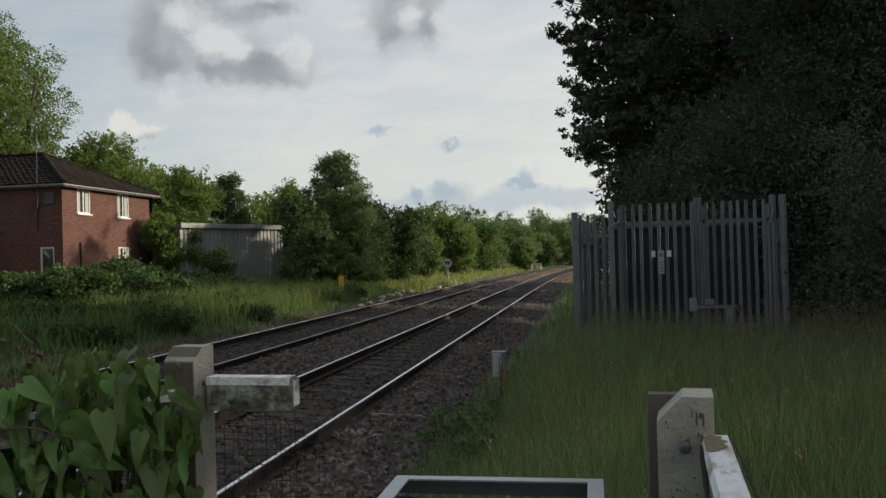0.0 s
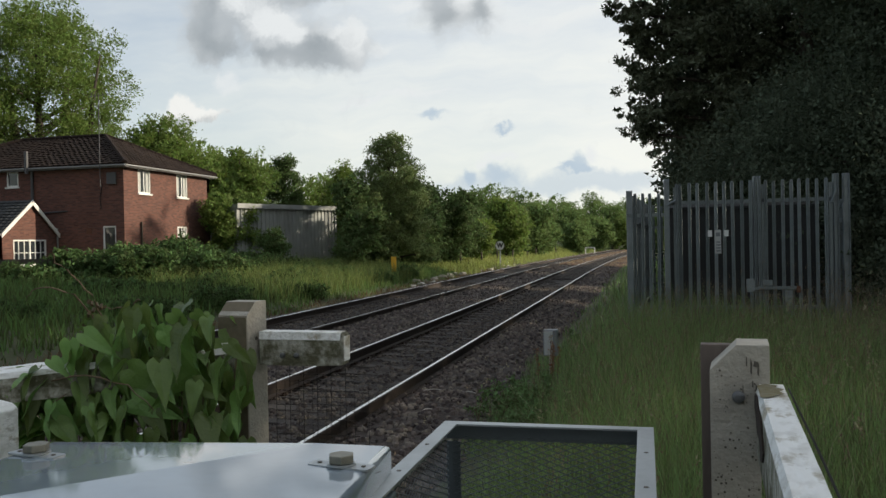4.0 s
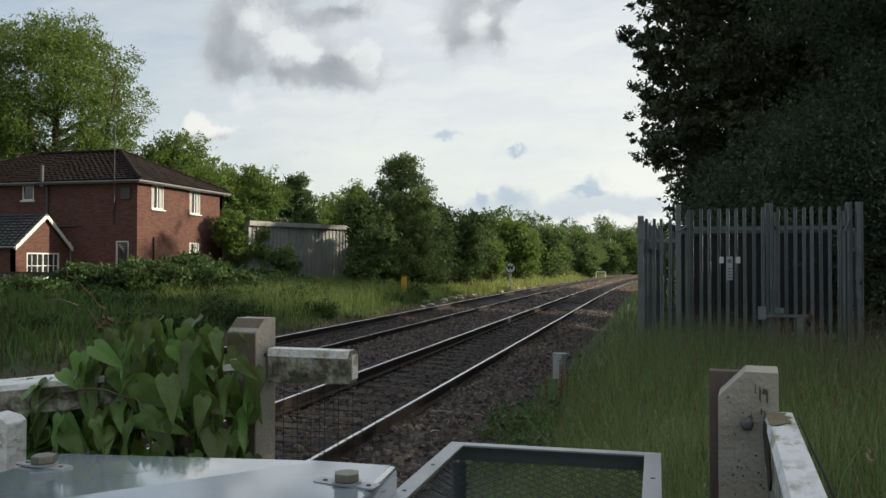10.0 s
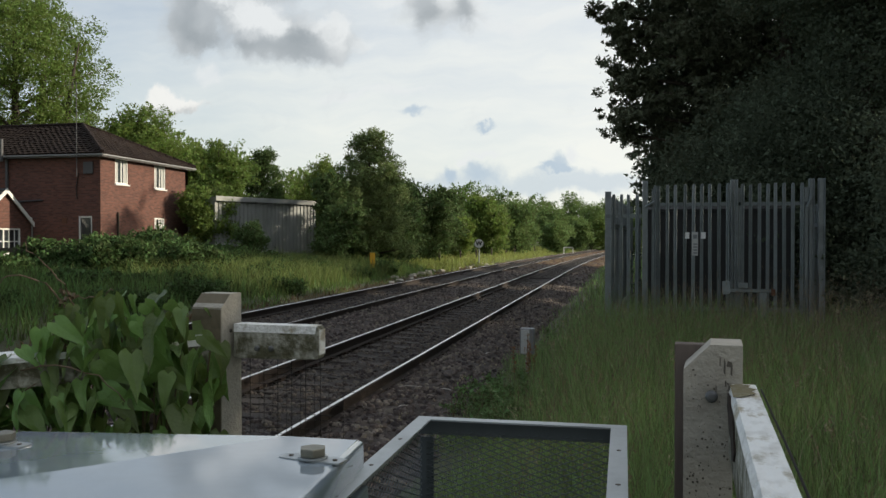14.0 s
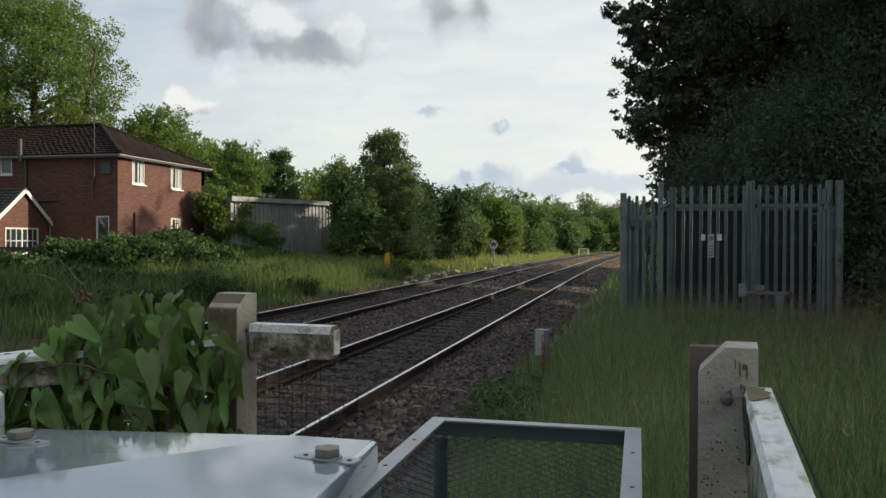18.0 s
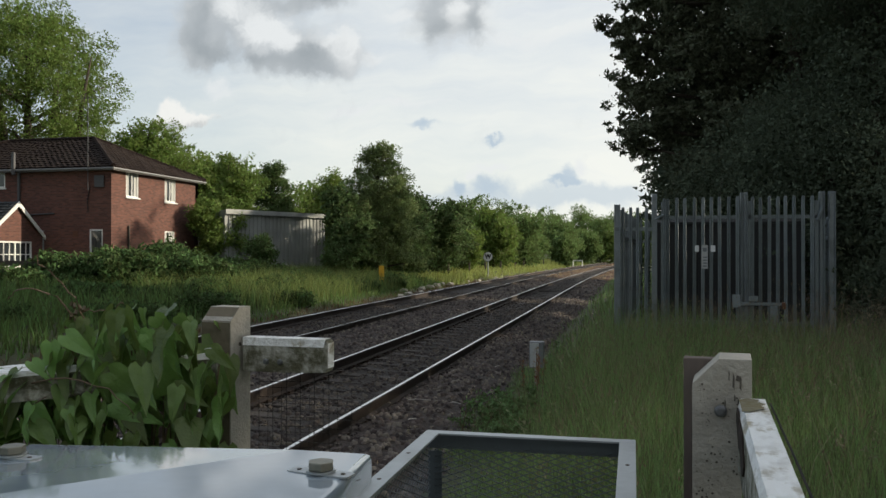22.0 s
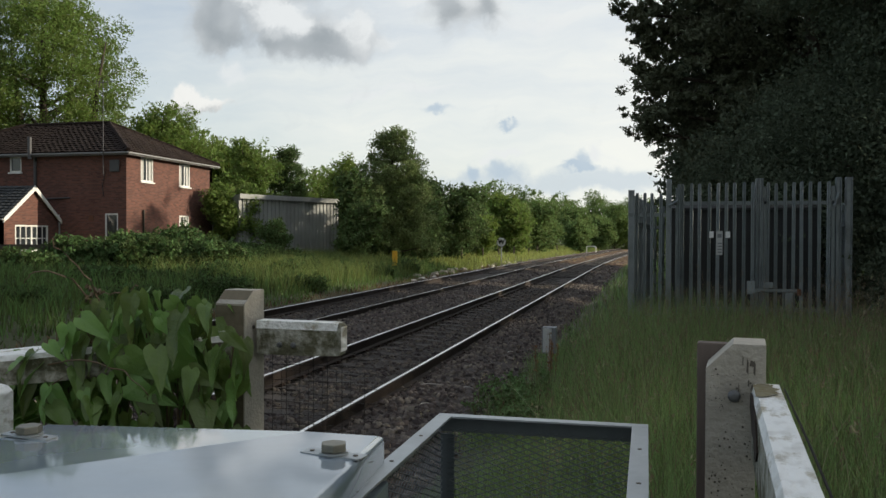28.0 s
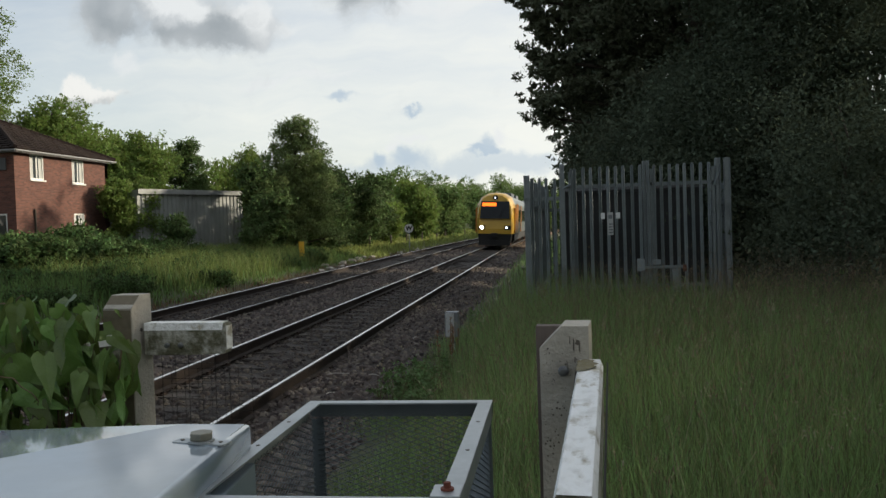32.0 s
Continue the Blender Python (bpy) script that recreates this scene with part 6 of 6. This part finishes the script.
def leaf_mesh(w, l, fold, droop, wave, name="leaf"):
    """A heart-shaped leaf: stalk at the origin, tip towards -z, face towards -y, folded along a raised midrib."""
    rows = [(.10, .20), (.05, .40), (-.06, .495), (-.16, .48), (-.30, .42), (-.46, .33), (-.62, .235), (-.76, .15), (-.90, .065), (-1.0, .004)]
    cols = (-1.0, -.62, -.06, .06, .62, 1.0)
    verts, faces = [], []
    for i, (z, half) in enumerate(rows):
        for c in cols:
            x = c * half * w
            lobe = -.10 * (1 - abs(c)) * (z > -.1)
            zz = (z + lobe - .03 * abs(c) * (i % 2)) * l
            rib = .0022 if abs(c) < .1 else 0.0
            y = -fold * abs(x) + droop * (1 - math.cos(min(1, max(0, -z)) * 1.6)) + wave * math.sin(z * 9 + c * 2.2) * abs(c) + .4 * fold * abs(x) * abs(c) + rib
            verts.append((x, y, zz))
    n = len(cols)
    for i in range(len(rows) - 1):
        for k in range(n - 1):
            faces.append((i * n + k, i * n + k + 1, (i + 1) * n + k + 1, (i + 1) * n + k))
    return Geo().add(verts, faces).mesh(name, M["vine"], True)


def bindweed():
    t = thing("bindweed", pose(-1.75, 2.1, .15), "bindweed climbing over the fence with large heart-shaped leaves", "climbing plant")
    kinds = [leaf_mesh(.082, .165, .35, .03, .006), leaf_mesh(.094, .190, .25, .05, .008), leaf_mesh(.070, .155, .5, .025, .005), leaf_mesh(.046, .075, .25, .02, .003), leaf_mesh(.060, .120, .4, .035, .006)]
    rnd = random.Random(12)
    n = 0
    for k in range(520):
        u = rnd.random()
        x = -0.58 + .96 * u
        # taller towards the post, thin on the far side
        top = 1.22 + .22 * max(0, min(1, (u - .18) / .40)) - .10 * max(0, (u - .9) / .1)
        z = top - (top - .68) * rnd.random() ** 1.05
        y = rnd.uniform(-.17, .07) - .07 * (1.45 - z)
        if u < .36 and (z < .98 or rnd.random() < .35) and rnd.random() < .75:
            continue
        m = pose(x, y, z, rnd.gauss(-27, 22), rnd.gauss(-14, 24), rnd.gauss(14, 40)) @ Matrix.Scale(rnd.uniform(.72, 1.05), 4)
        me = kinds[3] if z > top - .06 and rnd.random() < .5 else rnd.choice((*kinds[:3], kinds[4]))
        part("leaf", me, "vine", t, m=m)
        n += 1
    for k in range(34):
        x = rnd.uniform(-.38, .33)
        pts = [(x + rnd.uniform(-.03, .03), rnd.uniform(-.1, .05), .1 + .3 * i) for i in range(5)]
        part("stem", Geo().tube(pts, .0025, 4), "stem", t)
    sprays = [[(-.20, -.05, 1.18), (-.165, -.06, 1.30), (-.155, -.05, 1.40), (-.165, -.07, 1.47), (-.22, -.1, 1.54), (-.27, -.12, 1.58), (-.275, -.12, 1.61)],
              [(-.16, -.05, 1.38), (-.22, -.1, 1.47), (-.28, -.14, 1.50), (-.34, -.15, 1.495), (-.36, -.15, 1.46)],
              [(.0, -.08, 1.25), (.01, -.1, 1.38), (-.02, -.12, 1.43), (-.07, -.13, 1.435)], [(.0, -.1, 1.39), (.03, -.14, 1.455), (.07, -.16, 1.46)],
              [(-.5, -.05, 1.10), (-.3, -.14, 1.19), (-.1, -.2, 1.225), (.06, -.22, 1.20), (.16, -.24, 1.13)], [(-.36, -.05, 1.02), (-.26, -.16, 1.13), (-.16, -.22, 1.17)]]
    for pts in sprays:
        fine = []
        for i in range(len(pts) - 1):
            for f in (0, .34, .67):
                p = Vector(pts[i]).lerp(Vector(pts[i + 1]), f)
                fine.append(p + Vector((rnd.uniform(-.006, .006), 0, rnd.uniform(-.006, .006))))
        fine.append(Vector(pts[-1]))
        part("dry_stalk", Geo().tube(fine, [.0036 - .0022 * i / len(fine) for i in range(len(fine))], 5), "drystem", t, "dry brown twining stalk", smooth=True)
    for k in range(16):
        f = rnd.random()
        part("leaf", kinds[3], "vine", t, m=pose(-.22 + .05 * f + rnd.uniform(-.035, .035), -.06, 1.15 + .26 * f, rnd.uniform(-40, 20), rnd.uniform(-60, 60), rnd.uniform(-90, 90)))
    tw = Geo()
    for k in range(40):
        z = 1.2 + .25 * k / 40
        p = Vector((-.175 + .02 * math.sin(k * .9), -.055 + .02 * math.cos(k * .9), z))
        tw.tube([p, p + Vector((rnd.uniform(-.02, .02), rnd.uniform(-.02, .02), .012))], .006, 4)
    tagged(part("withered_growth", tw, "stem", t, "brown withered shoots"), kind="stuff")
    for x, z in ((-.02, .93), (.21, 1.26), (.08, .78)):
        part("bud", Geo().tube([(x, -.2, z), (x + .01, -.21, z - .012), (x + .016, -.21, z - .028)], [.004, .009, .003], 6), "flower", t, "white bud")


bindweed()


# ---- lineside small things ----
def lineside():
    b = thing("trackside_box", pose(-1.46, 11.5, -.25), "small grey steel box on a stake beside the ballast", "junction box")
    part("stake", Geo().box(-.025, .025, -.02, .03, 0, .42), "galvnew", b)
    part("body", Geo().box(-.10, .10, -.070, .09, .385, .755), "greybox", b, "dark grey steel body", bevel=.012)
    part("cover", Geo().box(-.085, .035, -.09, -.0705, .40, .74), "signgrey", b, "pale grey cover plate", bevel=.005)
    part("cable", Geo().tube([(-.0, -.04, .40), (.05, -.06, .26), (.03, -.05, .08)], .012, 6), "pipe", b)
    y = thing("marker_post", pose(-12.2, 39.1, .05), "yellow marker board on a short post", "marker")
    part("board", Geo().box(-.13, .13, -.015, .015, .33, 1.06), "yellow", y, "yellow board with black marks", bevel=.006)
    part("marks", Geo().box(-.05, .05, -.019, -.016, .48, .5).box(-.01, .07, -.019, -.016, .51, .53).box(-.04, .03, -.019, -.016, .62, .64), "black", y)
    part("post", Geo().box(-.04, .04, .016, .08, -.2, 1.0), "black", y)
    w = thing("whistle_board", pose(-10.9, 62.5, -.1), "round white railway sign with a black letter W", "sign")
    disc = part("disc", Geo().tube([(0, -.02, 1.55), (0, .01, 1.55)], .34, 28), "signwhite", w)
    part("rim", Geo().tube([(0, -.012, 1.55), (0, .02, 1.55)], .37, 28), "black", w)
    cu = bpy.data.curves.new("letter", "FONT")
    cu.body, cu.size, cu.align_x, cu.align_y, cu.extrude, cu.offset = "W", .46, "CENTER", "CENTER", .004, .022
    tmp = bpy.data.objects.new("letter", cu)
    scene.collection.objects.link(tmp)
    me = bpy.data.meshes.new_from_object(tmp.evaluated_get(bpy.context.evaluated_depsgraph_get()))
    bpy.data.objects.remove(tmp)
    me.materials.clear()
    me.materials.append(M["black"])
    part("letter", me, "black", disc, m=pose(0, -.026, 1.55, 90, 0, 0))
    part("post", Geo().tube([(0, .05, 0), (0, .05, 1.75)], .05, 8), "galvnew", w)
    # boundary posts along the far bank
    rnd = random.Random(2)
    for k in range(8):
        yy = 57 + k * 7.5 + rnd.uniform(-2, 2)
        xx = -12.6 + float(curve_x(yy)) - .6 * rnd.random()
        p = thing("boundary_post", pose(xx, yy, float(land(xx, yy)) - .1, rnd.uniform(-2, 2), rnd.uniform(-3, 3), 0), "old grey concrete boundary post", "post", "boundary posts")
        part("shaft", Geo().prism([(-.07, 0), (.07, 0), (.07, 1.0), (0, 1.08), (-.07, 1.0)], -.06, .06), "concretedark", p)
    f = thing("barrier", pose(-7.3, 112, float(land(-7.3, 112))), "small white tubular frame beside the line", "barrier")
    for x in (-.6, .6):
        part("leg", Geo().tube([(x, 0, 0), (x, 0, 1.25)], .06, 6), "white", f)
    part("bar", Geo().tube([(-.6, 0, 1.25), (.6, 0, 1.25)], .06, 6), "white", f)
    # pale stones along the foot of the far bank
    for k in range(26):
        yy = 36 + k * 1.25 + rnd.uniform(-.4, .4)
        xx = -10.6 + float(curve_x(yy)) + rnd.uniform(-.5, .25)
        s = rnd.uniform(.1, .24)
        g = Geo().prism([(-s, -.05), (s * .9, -.05), (s * 1.1, s * .3), (s * .4, s * .62), (-s * .7, s * .5)], -s * .7, s * .6)
        solid("kerb_stone", g, "concrete", "pale broken stone on the edge of the bank", "stone", group="stones on the bank", bevel=.02).matrix_basis = pose(xx, yy, float(land(xx, yy)) + .02, rnd.uniform(-12, 12), rnd.uniform(-12, 12), rnd.uniform(0, 360))


lineside()


def litter():
    """Pale sticks on the ballast by the near rail."""
    rnd = random.Random(8)
    for x, y, z, l, a in ((-2.82, 10.1, -.15, .30, 8), (-2.37, 10.2, -.19, .18, -12), (-2.6, 8.9, -.16, .16, 60), (-2.35, 13.5, -.16, .2, 80)):
        g = Geo().tube([(-l / 2, 0, .012), (-l / 6, .012, .022), (l / 6, .0, .02), (l / 2, -.015, .01)], [.004, .006, .006, .003], 5)
        ob = solid("stick", g, "drypale", "pale bleached stick lying on the ballast", "stick", group="sticks on the ballast")
        ob.matrix_basis = pose(x, y, z, 0, 0, a)


M["drypale"] = material("bleached_wood", (0.5, 0.47, 0.42), 0.8, grain=0.3)
litter()


# ---- train ----
CAR = 23.2


def train_car(front):
    """A diesel railcar; its leading end is at y = 0, it runs towards -y, rails at z = 0."""
    t = thing("train", pose(0, 0, 0), "yellow-fronted diesel passenger train with lit headlights" if front else "trailing carriage of the diesel passenger train", "train", "train")
    prof = [(-1.30, .95), (-1.345, 1.3), (-1.345, 2.3), (-1.26, 2.95), (-1.02, 3.42), (-.6, 3.68), (0, 3.76), (.6, 3.68), (1.02, 3.42), (1.26, 2.95), (1.345, 2.3), (1.345, 1.3), (1.30, .95)]
    n = len(prof)
    c = 1.9 if front else 0.0

    def section(y, sx, top, cut=0.0):
        out = []
        for x, z in prof:
            zz = .95 + (z - .95) * top
            out.append((x * sx, y + cut * max(0, (zz - 1.9)) * .35, zz))
        return out

    body = Geo()
    rings = [section(c, 1, 1), section(CAR, 1, 1)]
    body.add([p for r in rings for p in r], [(k, (k + 1) % n, n + (k + 1) % n, n + k) for k in range(n)] + [tuple(range(n - 1, -1, -1)), tuple(range(n, 2 * n))])
    part("body", body, "traingrey", t, "dark grey bodyside")
    if front:
        cab = Geo()
        rings = [section(0.0, .82, .93, 1), section(.25, .885, .965, .8), section(.8, .955, .985, .4), section(c - .002, 1.0, 1.0)]
        cab.add([p for r in rings for p in r], [(i * n + k, i * n + (k + 1) % n, (i + 1) * n + (k + 1) % n, (i + 1) * n + k) for i in range(3) for k in range(n)] + [tuple(range(n - 1, -1, -1))])
        part("cab", cab, "trainyellow", t, "glossy yellow cab front")
        # flank and band: the cab's yellow, with side shade mixed into the colour
        part("cab_flank", Geo().box(1.255, 1.352, .75, c - .01, 1.0, 2.7).box(-1.352, -1.255, .75, c - .01, 1.0, 2.7), "trainorange", t, "cab side, amber for yellow in shade", bevel=.03)
        part("cab_side_band", Geo().box(1.349, 1.356, c + .02, c + 3.0, 1.0, 3.0).box(-1.356, -1.349, c + .02, c + 3.0, 1.0, 3.0), "trainorange", t, "band behind the cab, amber for yellow in shade")

        def face(x0, x1, z0, z1, off):
            y = lambda z: .35 * max(0, z - 1.9) - off
            return Geo().add([(x0, y(z0), z0), (x1, y(z0), z0), (x1 * .96, y(z1), z1), (x0 * .96, y(z1), z1), (x0, y(z0) + .05, z0), (x1, y(z0) + .05, z0), (x1 * .96, y(z1) + .05, z1), (x0 * .96, y(z1) + .05, z1)],
                             [(0, 1, 2, 3), (7, 6, 5, 4), (0, 4, 5, 1), (1, 5, 6, 2), (2, 6, 7, 3), (3, 7, 4, 0)])
        ws = part("windscreen", face(-.98, .98, 1.95, 3.12, .02), "trainglass", t, "dark wraparound windscreen")
        part("destination_display", face(-.88, .08, 2.80, 3.02, .03), "display", ws, "lit amber destination display")
        part("top_lamp", Geo().tube([(0, .42, 3.36), (0, .48, 3.36)], .17, 14), "trainblack", t)
        part("top_lamp_lens", Geo().tube([(0, .40, 3.36), (0, .419, 3.36)], .045, 10), "daylight", t, "lit marker lamp")
        hl = part("lamp_cluster", face(-1.1, -.66, 1.22, 1.5, .02), "trainblack", t)
        part("headlight", Geo().tube([(-.86, -.045, 1.37), (-.86, -.0205, 1.37)], .12, 12), "headlight", hl, "bright lit headlight")
        hr = part("lamp_cluster", face(.66, 1.1, 1.22, 1.5, .02), "trainblack", t)
        part("marker_lamp", Geo().tube([(.8, -.04, 1.36), (.8, -.0205, 1.36)], .075, 12), "daylight", hr, "lit white marker lamp")
        part("wiper", Geo().tube([(.3, -.06, 1.98), (.62, .18, 2.75)], .015, 4), "trainblack", ws)
        part("skirt", Geo().prism([(-1.05, .35), (1.05, .35), (1.12, .94), (-1.12, .94)], .05, 1.6), "trainblack", t, bevel=.04)
        part("coupler", Geo().box(-.2, .2, -.35, .05, .72, 1.0), "trainblack", t, bevel=.03)
        part("snow_plough", Geo().prism([(-1.1, .18), (1.1, .18), (1.0, .5), (-1.0, .5)], -.12, .049), "trainblack", t)
    part("underframe", Geo().box(-1.2, 1.2, c + .5, CAR - .3, .42, .94), "trainblack", t)
    for yb in (3.6, CAR - 3.6):
        bg = part("bogie", Geo().box(-1.15, 1.15, yb - 1.7, yb + 1.7, .35, .419), "trainblack", t)
        for dy in (-1.3, 1.3):
            for x in (-.82, .74):
                part("wheel", Geo().tube([(x, yb + dy, .42), (x + .08, yb + dy, .42)], .42, 16), "rust", bg)
    yy = c + 3.3
    k = 0
    while yy < CAR - 1.8:
        for s in (-1, 1):
            if k in (2, 9):
                part("door", Geo().box(s * 1.35 - .012, s * 1.35 + .012, yy - .1, yy + 1.25, 1.0, 2.95), "trainorange", t, "amber sliding door")
            else:
                part("side_window", Geo().box(s * 1.33 - .025, s * 1.33 + .025, yy, yy + 1.25, 1.75, 2.6), "trainglass", t)
        yy += 1.62
        k += 1
    part("roof_pods", Geo().box(-.75, .75, 6, 9.5, 3.6, 3.86).box(-.75, .75, 13, 16.5, 3.6, 3.86), "trainroof", t, bevel=.05)
    return t


cars = [train_car(True), train_car(False), train_car(False)]


def train_place(y):
    """Pose of a point on the near track, heading along it."""
    x = NEAR + float(curve_x(y))
    yaw = -math.degrees(math.atan2(float(curve_x(y + 12) - curve_x(y - 0.5)), 12.5))
    tilt = math.degrees(math.atan2(CANT, 1.503))
    return pose(x, y, CANT / 2 + float(dip(y)), 0, tilt, yaw)


def motions():
    times = [0, 4, 8, 12, 16, 20, 24, 26, 27, 28, 28.5, 29, 29.5, 30, 30.5, 31, 31.5, 32]
    for k, car in enumerate(cars):
        walk(car, [(t, train_place(TRAIN_END + TRAIN_SPEED * (32 - t) + k * (CAR + .45))) for t in times])


TRAIN_END, TRAIN_SPEED = 55.3, 25.8
motions()
